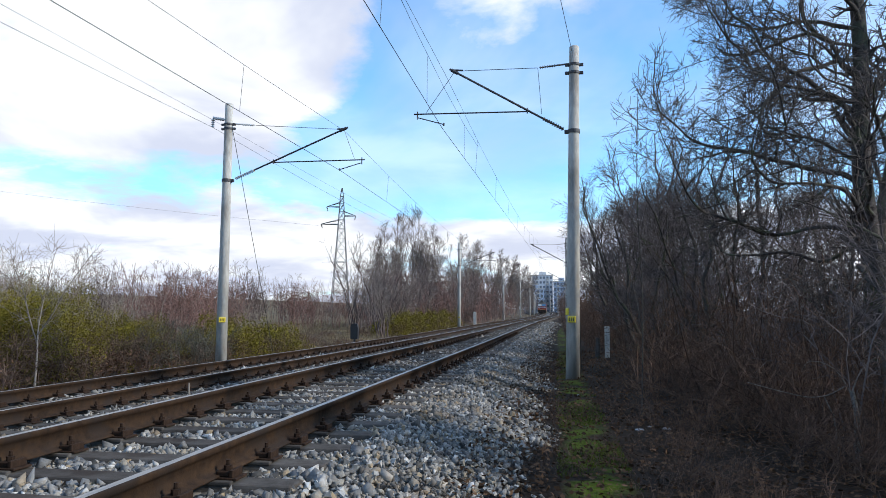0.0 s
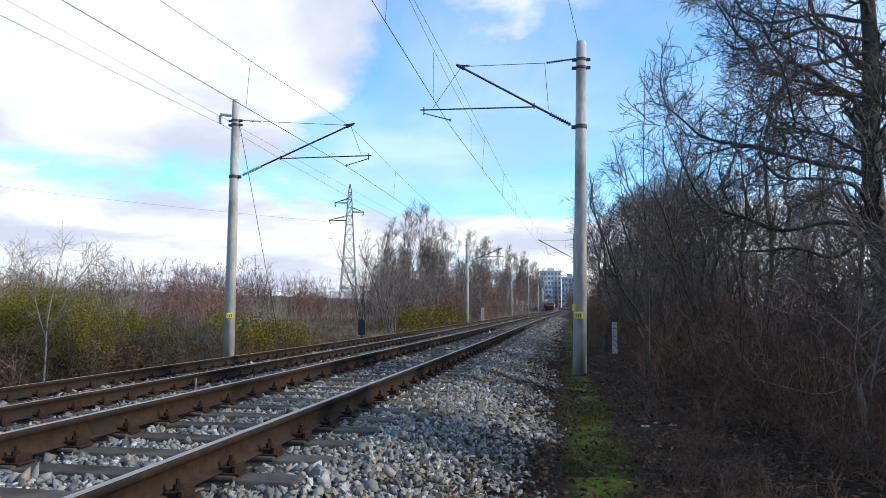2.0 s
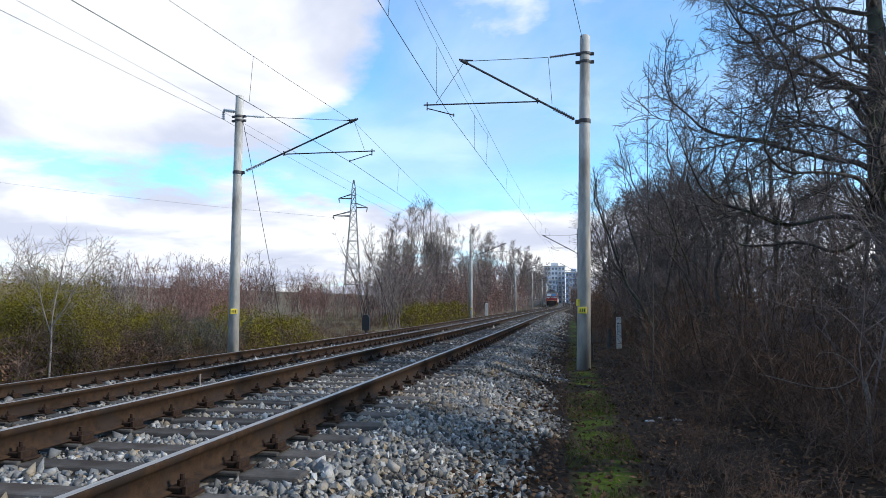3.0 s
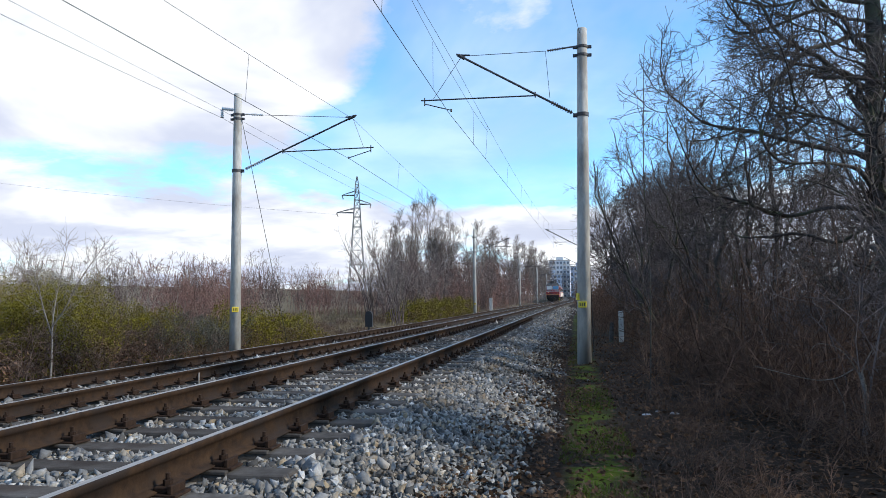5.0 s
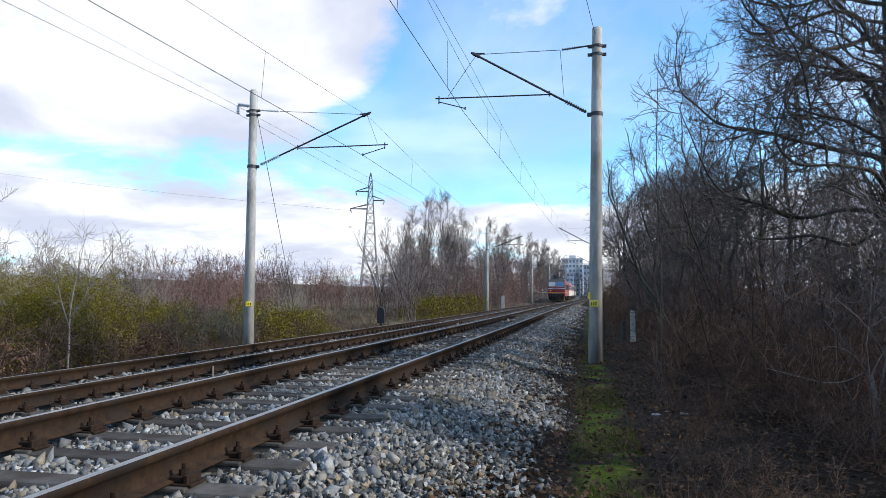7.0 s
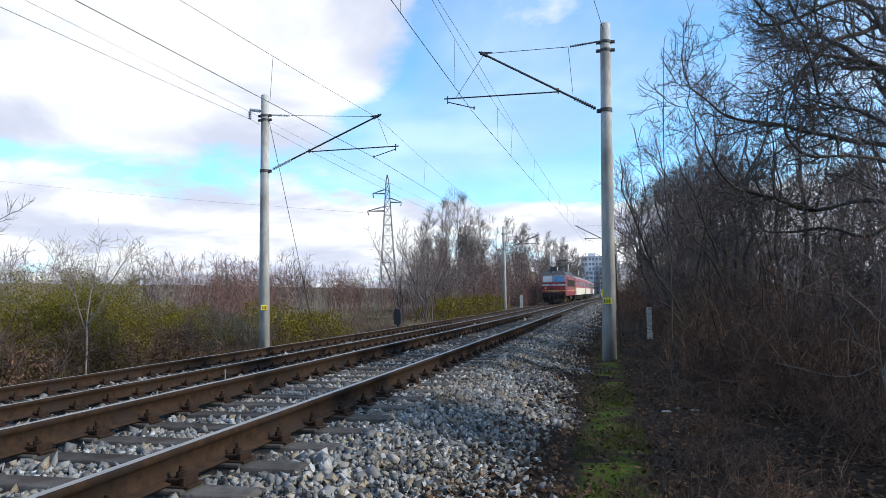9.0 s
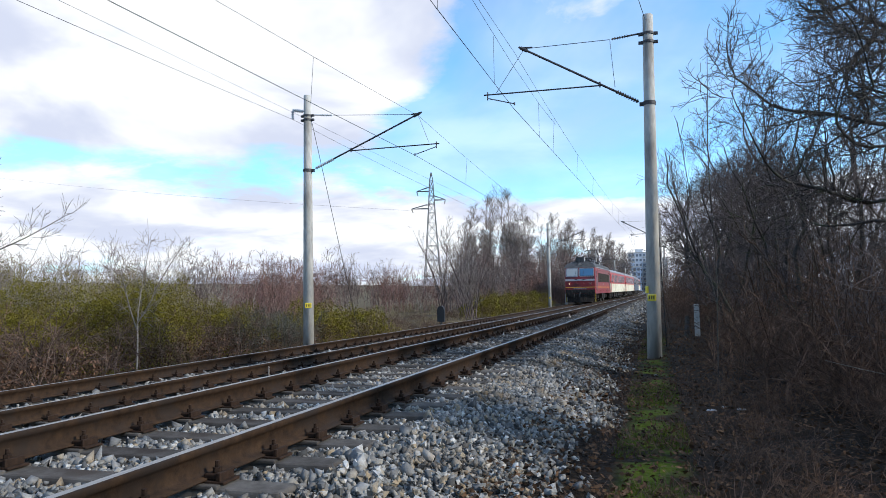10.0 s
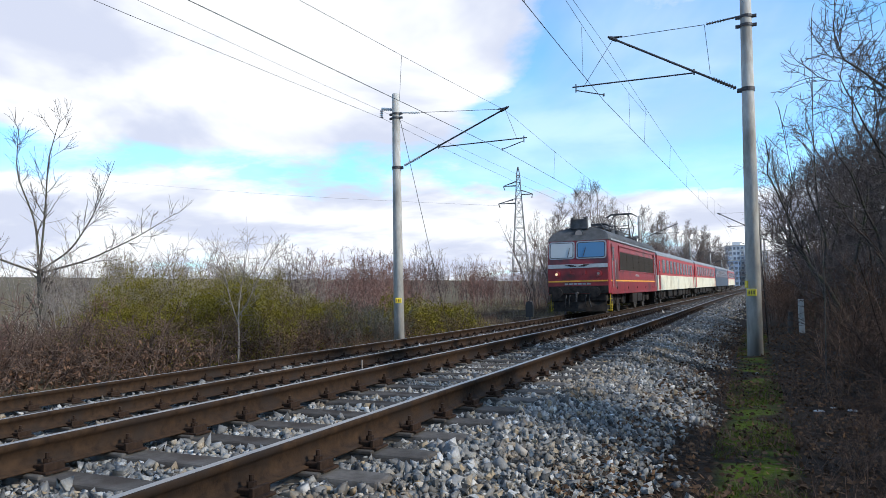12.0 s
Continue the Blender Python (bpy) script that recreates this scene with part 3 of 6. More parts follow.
def catenary_pole(x, y, z, top, side, reach, arm_z, arm_rise, reg_in, reg_out, tie_z, r0=0.155, r1=0.105, plates=2, lean=0.0, detail=True, tube=0.024):
    """A tapered concrete mast with a sloping cantilever, its registration tube, steady arm and top tie.
    side: +1 where the arm points to +x. Heights from the mast's foot."""
    p = empty("catenary_pole", pose(x, y, z, 0, lean))
    part("shaft", pole_shaft(top, r0, r1), M_CONCRETE, p, smooth=True)
    s = side
    rad = lambda h: r0 + (r1 - r0) * h / top
    a0 = (s * (rad(arm_z) + 0.02), 0, arm_z)
    a1 = (s * reach, 0, arm_z + arm_rise)
    lerp = lambda f: tuple(a0[i] + (a1[i] - a0[i]) * f for i in range(3))
    bm = B()
    insulator(bm, lerp(0.03), lerp(0.20), 0.05, 9, 0.02)
    part("arm_insulator", bm, M_INS if s < 0 else M_INSL, p)
    bm = B()
    rod(bm, lerp(0.19), a1, tube, sides=8)
    rod(bm, lerp(0.985), lerp(0.93), 0.04, sides=8)
    arm = part("cantilever", bm, M_STEEL, p)
    bm = B()
    box(bm, min(0, s * 0.2), max(0, s * 0.2), -0.035, 0.035, arm_z - 0.05, arm_z + 0.03, 0.008)
    rod(bm, (0, 0, arm_z - 0.045), (0, 0, arm_z + 0.035), rad(arm_z) + 0.014, sides=18)
    part("arm_bracket", bm, M_STEEL, p)
    f = (reg_in - abs(a0[0])) / (reach - abs(a0[0]))
    e = lerp(f)
    reg_z = e[2] - 0.03
    bm = B()
    rod(bm, (e[0], 0, reg_z), (s * reg_out, 0, reg_z + 0.0), tube * 0.66, sides=8)
    rod(bm, (e[0], 0, e[2] + 0.05), (e[0], 0, reg_z - 0.04), 0.018, sides=6)
    rod(bm, (s * (reg_out - 0.08), 0, reg_z + 0.06), (s * (reg_out - 0.08), 0, reg_z - 0.12), 0.014, sides=6)
    part("registration_tube", bm, M_STEEL, p)
    bm = B()
    st0, st1 = (s * (reg_out - 0.09), 0, reg_z - 0.08), (s * (reg_out - 0.68), 0, reg_z - 0.245)
    rod(bm, st0, st1, 0.012, sides=6)
    rod(bm, (st1[0], 0, st1[2] - 0.03), (st1[0], 0, st1[2] + 0.03), 0.02, sides=6)
    part("steady_arm", bm, M_STEEL, p)
    if detail:
        t0 = (s * rad(tie_z), 0, tie_z)
        t1 = (s * 0.78, 0, tie_z - 0.07)
        tl = lambda f: tuple(t0[i] + (t1[i] - t0[i]) * f for i in range(3))
        bm = B()
        insulator(bm, tl(0.42), tl(0.95), 0.036, 7, 0.014)
        rod(bm, t0, tl(0.45), 0.02, sides=6)
        part("tie_insulator", bm, M_INS if s < 0 else M_INSL, p)
        bm = B()
        rod(bm, t1, (a1[0] - s * 0.18, 0, a1[2] - 0.05), 0.007, sides=5)
        rod(bm, (a1[0] - s * 0.02, 0, a1[2] - 0.02), (a1[0] - s * 0.30, 0, a1[2] - 0.04), 0.02, sides=6)
        if s < 0:
            rod(bm, t1, (t1[0] + 0.09, 0, t1[2] - 1.03), 0.005, sides=4)
        rod(bm, (a1[0] - s * 0.1, 0, a1[2] - 0.08), (s * (reg_out - 0.28), 0, reg_z + 0.03), 0.006, sides=4)
        part("tie_wire", bm, M_WIRE, p)
        for hz in (tie_z - 0.03, tie_z - 0.21) if s < 0 else (tie_z - 0.02, tie_z - 0.14):
            bm = B()
            rod(bm, (0, 0, hz - 0.025), (0, 0, hz + 0.025), rad(hz) + 0.018, sides=18)
            box(bm, -rad(hz) - 0.09, -rad(hz), -0.03, 0.03, hz - 0.03, hz + 0.03, 0.006)
            box(bm, rad(hz), rad(hz) + 0.09, -0.03, 0.03, hz - 0.03, hz + 0.03, 0.006)
            part("clamp", bm, M_STEEL, p)
    return p


def wire(name, pts, r, label, group="overhead wires", sag=0.0, parts=()):
    """One wire through its points, hanging a little between them."""
    out = []
    for (a, b) in zip(pts[:-1], pts[1:]):
        for k in range(10):
            f = k / 10
            q = Vector(a).lerp(Vector(b), f)
            q.z -= sag * 4 * f * (1 - f)
            out.append(q[:])
    out.append(pts[-1])
    P = np.array(out)[None]
    v, f = tubes(P, np.full((1, len(out)), r), 5)
    return tagged(put(name, fast_mesh(name, v, f, M_WIRE, True)), label, "wire", group)


def number_plate(parent, z, r, facing, double=True):
    """Yellow number plates on the mast, the writing as dark bars."""
    bm = B()
    box(bm, -0.085, 0.085, -r - 0.012, -r + 0.02, z - 0.065, z + 0.065, 0.006)
    pl = part("plate", bm, M_YELLOW, parent, "yellow enamel plate with dark digits", m=pose(0, 0, 0, 0, 0, facing))
    bm = B()
    for k in (-0.045, 0.0, 0.045):
        box(bm, k - 0.010, k + 0.010, -r - 0.016, -r - 0.012, z - 0.035, z + 0.035)
    part("digit_bars", bm, M_BLACK, pl)
    if double:
        bm = B()
        box(bm, -0.05, 0.05, -r - 0.012, -r + 0.02, z + 0.09, z + 0.23, 0.006)
        part("plate", bm, M_YELLOW, parent, m=pose(0, 0, 0, 0, 0, facing - 50))


def make_catenary():
    near = catenary_pole(0.34, 15.17, -0.52, 7.15, -1, 2.73, 5.27, 1.47, 1.00, 3.52, 6.77, lean=0.9, r0=0.150, r1=0.104)
    tagged(near, "grey concrete catenary mast with a dark steel cantilever arm", "catenary pole", "catenary poles")
    number_plate(near, 1.24, 0.143, -14)
    left = catenary_pole(-8.73, 17.67, -0.72, 7.22, 1, 3.36, 5.10, 1.34, 1.31, 3.83, 6.66, r0=0.155, r1=0.105)
    tagged(left, "pale weathered concrete catenary mast with a sloping steel arm", "catenary pole", "catenary poles")
    bm = B()
    insulator(bm, (-0.12, 0, 6.78), (-0.46, 0, 6.84), 0.05, 5)
    insulator(bm, (-0.46, 0, 6.82), (-0.46, 0, 6.58), 0.05, 4)
    part("feeder_insulator", bm, M_INSL, left, "pale glass insulators")
    number_plate(left, 1.36, 0.148, 25, False)
    for x, y in ((-8.55, 63.1), (-7.84, 108.0), (-7.46, 153.0), (-7.1, 200.0), (-7.3, 245.0), (-8.2, 290.0)):
        p = catenary_pole(x, y, float(grade(y)) - 0.95, 8.0, 1, 3.2, 5.95, 1.2, 1.31, 3.3, 7.4, detail=y < 70, r0=0.16, r1=0.12, tube=0.035 if y < 120 else 0.045)
        tagged(p, "distant concrete catenary mast with a steel arm", "catenary pole", "catenary poles")
        if y < 70:
            number_plate(p, 1.3, 0.152, 10, False)
    for x, y in ((0.95, 60.0), (1.9, 105.0), (3.0, 150.0), (0.7, 255.0), (-2.2, 310.0)):
        p = catenary_pole(x, y, float(grade(y)) - 0.55, 7.6, -1, 3.0, 5.6, 1.55, 1.0, 2.3, 7.15, detail=y < 70, r0=0.16, r1=0.12, tube=0.035)
        tagged(p, "distant concrete catenary mast with a steel arm", "catenary pole", "catenary poles")
    # contact and messenger wires with their droppers, span by span
    spans1 = [(-30.0, -2.5), (15.2, -2.45), (60.0, -1.55), (105.0, -1.7), (150.0, -0.7), (200.0, -0.3), (255.0, -0.6), (310.0, -1.2)]
    spans2 = [(-27.5, -7.35), (17.7, -5.52), (63.1, -6.9), (108.0, -5.5), (153.0, -4.6), (200.0, -4.5), (245.0, -5.0), (290.0, -5.4)]
    for spans, base, mess, sagm in ((spans1, 4.93, 6.16, 0.55), (spans2, 4.54, 5.62, 0.45)):
        c = [(x, y, base + float(grade(y)) + (0.62 if y > 50 else 0.0)) for y, x in spans]
        m = [(x + 0.06, y, mess + float(grade(y)) + (0.75 if y > 50 else 0.0)) for y, x in spans]
        wire("contact_wire", c, 0.0062, "taut grooved copper contact wire above the track")
        wire("messenger_wire", m, 0.0042, "sagging carrying wire above the contact wire", sag=sagm)
        for (a, b), (ma, mb) in list(zip(zip(c[:-1], c[1:]), zip(m[:-1], m[1:])))[:3]:
            for k in range(1, 8):
                f = k / 8
                lo, hi = Vector(a).lerp(Vector(b), f), Vector(ma).lerp(Vector(mb), f)
                hi.z -= sagm * 4 * f * (1 - f)
                if hi.z - lo.z > 0.1:
                    wire("dropper", [lo[:], hi[:]], 0.004, "thin dropper between the two overhead wires", "droppers")
    # the short second wire slung below the carrier at the mast, with its own droppers
    wire("stitch_wire", [(-2.47, 9.2, 6.02), (-2.45, 12.0, 5.92), (-2.42, 15.2, 5.86), (-2.36, 18.5, 5.85), (-2.32, 21.4, 5.98)], 0.004, "thin auxiliary wire slung below the carrying wire")
    for x, y in ((-2.45, 13.3), (-2.37, 18.4)):
        wire("dropper", [(x, y, 4.94), (x, y, 5.87)], 0.004, "thin dropper between the two overhead wires", "droppers")
    fz = 6.11
    wire("feeder_wire", [(-9.19, -27, fz), (-9.19, 17.7, fz - 0.25), (-9.0, 63.1, fz + 0.3), (-8.3, 108, fz + 0.6), (-7.9, 153, fz + 0.9)], 0.005, "feeder wire carried on the masts' back side", sag=0.4)
    wire("feeder_wire", [(-9.27, -27, fz + 0.2), (-9.27, 17.7, fz), (-9.0, 63.1, fz + 0.6)], 0.004, "thin feeder wire carried on the masts' back side", sag=0.2)
    wire("earth_wire", [(-3.8, -30, 6.7), (0.40, 15.1, 6.50), (0.95, 60, 7.0)], 0.006, "earth wire strung between the mast tops", sag=0.5)
    wire("guy_wire", [(-8.66, 17.8, 5.75), (-8.64, 21.1, -0.7)], 0.008, "dark stay cable slanting from the mast to the ground", "stays")
    wire("guy_wire", [(0.44, 15.3, 5.1), (0.52, 16.7, 2.3), (0.62, 18.2, -0.5)], 0.010, "dark stay cable slanting from the mast to the ground", "stays")
    wire("power_line", [(-250, 184, 50), (-51, 150, 20.2)], 0.02, "distant power line between pylons", sag=1.5)


strew()
make_tracks()
make_catenary()


# ---- the train ----
M_RED = mat("locomotive_red_paint", (0.165, 0.009, 0.014), (0.265, 0.015, 0.020), 3, 0.40, 0, 0.08, 30, stain=(0.055, 0.009, 0.009), stain_scale=0.9, depth=0.004)
M_ROOF = mat("sooty_grey_roof", (0.036, 0.037, 0.040), (0.115, 0.117, 0.12), 1.5, 0.7, 0, 0.2, 20, stain=(0.07, 0.07, 0.07), stain_scale=0.8, depth=0.006)
M_CREAM = mat("grey_white_band_paint", (0.32, 0.32, 0.33), (0.46, 0.46, 0.46), 4, 0.5, 0, 0.08, 30, depth=0.003)
M_LINE = mat("orange_yellow_line_paint", (0.62, 0.26, 0.02), (0.75, 0.36, 0.04), 6, 0.5, 0, 0)
M_UNDER = mat("grimy_underframe", (0.012, 0.011, 0.012), (0.05, 0.042, 0.036), 5, 0.8, 0.1, 0.3, 30, depth=0.008)
M_WHEEL = mat("wheel_steel", (0.03, 0.024, 0.02), (0.09, 0.075, 0.06), 8, 0.6, 0.4, 0.2, 40, depth=0.004)
# blue base colour paints the sky's reflection into this windscreen
M_SKYPANE = glass("windscreen_sky_reflection", (0.07, 0.17, 0.30), 0.06)
# the other windscreen has a pale grey base colour
M_PALEPANE = glass("windscreen_pale_grey", (0.42, 0.43, 0.42), 0.12)
M_DARKGLASS = glass("dark_window_glass", (0.02, 0.022, 0.025), 0.15)
M_DARKGLASS.node_tree.nodes["Principled BSDF"].inputs["Specular IOR Level"].default_value = 0.12
M_DARKGLASS.node_tree.nodes["Principled BSDF"].inputs["Coat Weight"].default_value = 0.0
M_COACHFRAME = mat("dull_dark_window_frame", (0.09, 0.075, 0.075), (0.15, 0.125, 0.12), 8, 0.6, 0.0, 0)
M_FRAME = mat("grey_window_frame", (0.20, 0.21, 0.23), (0.32, 0.33, 0.35), 8, 0.6, 0.0, 0)
M_LOUVRE = mat("dark_brown_louvres", (0.022, 0.018, 0.015), (0.055, 0.044, 0.034), 8, 0.75, 0.0, 0.1, 40)
M_LAMP = glow("lit_headlamp", (1.0, 0.68, 0.38), 0.9)
M_LENS = glass("unlit_headlamp_lens", (0.20, 0.18, 0.17), 0.1)
M_COACHRED = mat("coach_red_paint", (0.30, 0.016, 0.017), (0.40, 0.026, 0.024), 3, 0.45, 0, 0.06, 30, depth=0.003)
M_COACHCREAM = mat("coach_cream_paint", (0.60, 0.55, 0.40), (0.74, 0.69, 0.54), 3, 0.5, 0, 0.06, 30, stain=(0.48, 0.42, 0.30), stain_scale=1, depth=0.003)
M_COACHBLUE = mat("coach_dark_blue_paint", (0.035, 0.05, 0.075), (0.06, 0.08, 0.11), 3, 0.5, 0, 0.06, 30, depth=0.003)
M_COACHROOF = mat("grey_coach_roof", (0.14, 0.14, 0.14), (0.26, 0.26, 0.255), 2, 0.55, 0, 0.1, 20, depth=0.004)


def shell(profile, y0, y1, nose=None):
    """A body lofted along y from its cross section (x, z), closed at both ends; nose(z, end) sets the ends back, and pulls them in."""
    bm = B()
    stations = []
    if nose:
        stations = [(y0, 1, 0.965), (y0 + 0.16, 1, 1.0), (y1 - 0.16, -1, 1.0), (y1, -1, 0.965)]
    else:
        stations = [(y0, 0, 1.0), (y1, 0, 1.0)]
    rings = []
    for y, end, k in stations:
        rings.append([bm.verts.new((x * k, y + end * (nose(z) if nose else 0), z)) for x, z in profile])
    n = len(profile)
    for a, b in zip(rings[:-1], rings[1:]):
        for i in range(n - 1):
            bm.faces.new((a[i], a[i + 1], b[i + 1], b[i]))
        bm.faces.new((a[n - 1], a[0], b[0], b[n - 1]))
    bm.faces.new(rings[0])
    bm.faces.new(list(reversed(rings[-1])))
    return bm


def wheel(parent, x, y, r=0.60):
    bm = B()
    rod(bm, (x - 0.065, y, r), (x + 0.065, y, r), r, sides=28)
    s = 1 if x > 0 else -1
    rod(bm, (x + s * 0.07, y, r), (x + s * 0.16, y, r), 0.16, sides=14)
    w = part("wheel", bm, M_WHEEL, parent)
    return w


def bogie(parent, y, spread, r, axles=2):
    b = empty("bogie")
    b.parent = parent
    ys = [y + spread * (k - (axles - 1) / 2) for k in range(axles)]
    for side in (-1, 1):
        bm = B()
        x = side * 1.02
        box(bm, x - 0.06, x + 0.06, ys[0] - 0.75, ys[-1] + 0.75, 0.62, 0.86, 0.03)
        for yy in ys:
            box(bm, x - 0.10, x + 0.13, yy - 0.20, yy + 0.20, 0.40, 0.80, 0.04)
            for d in (-0.38, 0.38):
                rod(bm, (x + 0.05, yy + d, 0.45), (x + 0.05, yy + d, 0.95), 0.10, sides=10)
        box(bm, x - 0.05, x + 0.10, y - 0.35, y + 0.35, 0.35, 0.95, 0.03)
        part("side_frame", bm, M_UNDER, b)
        for yy in ys:
            wheel(b, side * 0.78, yy, r)
    return b


def pantograph(parent, y, up):
    """Base frame on insulators, two pairs of arms and the contact bow."""
    p = empty("pantograph")
    p.parent = parent
    bm = B()
    for sx in (-0.6, 0.6):
        for sy in (-0.7, 0.7):
            insulator(bm, (sx, y + sy, 4.02), (sx, y + sy, 4.24), 0.07, 4, 0.03)
    part("insulators", bm, M_INS, p)
    bm = B()
    for sx in (-0.6, 0.6):
        rod(bm, (sx, y - 0.8, 4.26), (sx, y + 0.8, 4.26), 0.035, sides=6)
    for sy in (-0.8, 0.8):
        rod(bm, (-0.65, y + sy, 4.26), (0.65, y + sy, 4.26), 0.035, sides=6)
    part("base_frame", bm, M_STEEL, p)
    bm = B()
    k, t = (4.95, up) if up > 4.6 else (4.36, 4.46)
    for sx in (-0.55, 0.55):
        for sy in (-1, 1):
            rod(bm, (sx, y + sy * 0.3, 4.28), (sx * 1.05, y + sy * 1.0, k), 0.04, sides=6)
            rod(bm, (sx * 1.05, y + sy * 1.0, k), (sx * 0.75, y + sy * 0.1, t), 0.032, sides=6)
    for sy in (-1, 1):
        rod(bm, (-0.58, y + sy * 1.0, k), (0.58, y + sy * 1.0, k), 0.022, sides=6)
    part("arms", bm, M_STEEL, p)
    bm = B()
    for sy in (-0.16, 0.16):
        rod(bm, (-0.62, y + sy, t + 0.04), (0.62, y + sy, t + 0.04), 0.042, sides=6)
        for s in (-1, 1):
            rod(bm, (s * 0.62, y + sy, t + 0.04), (s * 0.92, y + sy, t - 0.14), 0.034, sides=6)
    part("bow", bm, M_STEEL, p)


def make_locomotive():
    """Origin at mid length on the rails; the leading end lies towards -y."""
    L, h = 16.0, 8.0
    lo = empty("locomotive")
    tagged(lo, "red electric locomotive with grey roof and raised pantograph", "locomotive")
    W = 1.47
    nose = lambda z: 0.0 if z < 2.3 else (z - 2.3) * 0.16
    low = [(-W, 0.98), (W, 0.98), (W, 2.36), (-W, 2.36)]
    up = [(-W, 2.36), (W, 2.36), (W - 0.03, 3.48), (-W + 0.03, 3.48)]
    bm = shell(low, -h, h, nose)
    up_bm = shell(up, -h, h, nose)
    me = bpy.data.meshes.new("tmp")
    up_bm.to_mesh(me)
    up_bm.free()
    bm.from_mesh(me)
    bpy.data.meshes.remove(me)
    bmesh.ops.remove_doubles(bm, verts=bm.verts, dist=0.001)
    body = part("body", bm, M_RED, lo, "glossy dark red body with soot stains")
    # roof: a shallow vault with an overhanging brow
    prof = [(-W - 0.02, 3.46)] + [(-W * math.cos(a) * 1.0, 3.50 + 0.66 * math.sin(a) ** 0.75) for a in (0.15, 0.45, 0.8, 1.2, 1.57, 1.94, 2.34, 2.69, 2.99)] + [(W + 0.02, 3.46)]
    prof = [(x if k in (0, len(prof) - 1) else -W * math.cos(0.15 + (k - 1) * (math.pi - 0.3) / 8), z) for k, (x, z) in enumerate(prof)]
    part("roof", shell(prof, -h + 0.12, h - 0.12, lambda z: (z - 3.4) * 0.9), M_ROOF, lo, "sooty grey vaulted roof")
    for e in (-1, 1):
        f = lambda d, z: e * (h - nose(z) + d)
        def panel(name, x0, x1, z0, z1, d0, d1, material, parent, label="", bev=0.0):
            bm = B()
            q = [(x, z, d) for d in (d0, d1) for x, z in ((x0, z0), (x1, z0), (x1, z1), (x0, z1))]
            vs = [bm.verts.new((x, f(d, z), z)) for x, z, d in q]
            for a in ((0, 1, 2, 3), (4, 5, 6, 7), (0, 1, 5, 4), (1, 2, 6, 5), (2, 3, 7, 6), (3, 0, 4, 7)):
                bm.faces.new([vs[i] for i in a])
            return part(name, bm, material, parent, label)
        def rounded(name, x0, x1, z0, z1, r, d0, d1, material, parent, label=""):
            """A pane with rounded corners that follows the sloping front."""
            bm = B()
            rim = [(cx + r * math.cos(a), cz + r * math.sin(a)) for cx, cz, q in ((x1 - r, z1 - r, 0), (x0 + r, z1 - r, 1), (x0 + r, z0 + r, 2), (x1 - r, z0 + r, 3)) for a in [(q + k / 3) * math.pi / 2 for k in range(4)]]
            a = [bm.verts.new((x, f(d0, z), z)) for x, z in rim]
            b = [bm.verts.new((x, f(d1, z), z)) for x, z in rim]
            bm.faces.new(a)
            bm.faces.new(b)
            for k in range(len(rim)):
                bm.faces.new((a[k], a[(k + 1) % len(rim)], b[(k + 1) % len(rim)], b[k]))
            return part(name, bm, material, parent, label)
        for x0, x1, g in ((-1.28, -0.22, M_PALEPANE), (0.02, 1.26, M_SKYPANE)):
            fr = rounded("window_frame", x0 - 0.085, x1 + 0.085, 2.60, 3.43, 0.12, -0.02, 0.03, M_FRAME, lo, "pale grey windscreen frame with rounded corners")
            rounded("seal", x0 - 0.025, x1 + 0.025, 2.655, 3.375, 0.09, -0.02, 0.036, M_BLACK, fr, "black rubber seal")
            rounded("windscreen", x0, x1, 2.68, 3.35, 0.08, -0.01, 0.042, g, fr, "reflecting windscreen")
            bm = B()
            xm = x0 + (x1 - x0) * (0.78 if x0 < -1 else 0.20)
            rod(bm, (xm, f(0.06, 2.70), 2.70), (xm + (0.10 if x0 < -1 else 0.14), f(0.06, 3.14), 3.14), 0.014, sides=5)
            part("wiper", bm, M_BLACK, fr)
        panel("front_band", -1.40, 1.40, 2.18, 2.36, -0.02, 0.012, M_CREAM, lo, "grey-white band across the front")
        bm = B()
        for s in (-1, 1):
            for k in range(3):
                x0 = s * (0.06 + 0.10 * k)
                z = 2.26 + 0.015 * k
                box(bm, min(x0, x0 + s * 0.3), max(x0, x0 + s * 0.3), f(0.012, z) - 0.012, f(0.012, z) + 0.012, z - 0.02 + 0.02 * k, z + 0.02 + 0.015 * k, 0.004)
        part("winged_emblem", bm, M_UNDER, lo, "dark winged emblem")
        panel("front_line", -1.40, 1.40, 1.53, 1.60, -0.02, 0.012, M_LINE, lo, "orange-yellow line")
        bm = B()
        for k in range(6):
            box(bm, -0.62 + 0.21 * k, -0.46 + 0.21 * k, f(0.006, 1.43) - 0.008, f(0.006, 1.43) + 0.008, 1.40, 1.47)
        part("number_bar", bm, M_FRAME, lo, "pale number bar")
        for s in (-1, 1):
            bm = B()
            rod(bm, (s * 0.98, f(-0.05, 1.9), 1.90), (s * 0.98, f(0.09, 1.9), 1.90), 0.15, 0.13, sides=18)
            house = part("headlamp_housing", bm, M_RED, lo)
            bm = B()
            rod(bm, (s * 0.98, f(0.08, 1.9), 1.90), (s * 0.98, f(0.10, 1.9), 1.90), 0.062, sides=18)
            part("headlamp", bm, M_LAMP if s * e == 1 and e < 0 or s < 0 and e < 0 else M_LENS, house, "round headlamp")
            bm = B()
            rod(bm, (s * 0.875, f(-0.1, 1.05), 1.05), (s * 0.875, f(0.42, 1.05), 1.05), 0.11, 0.09, sides=14)
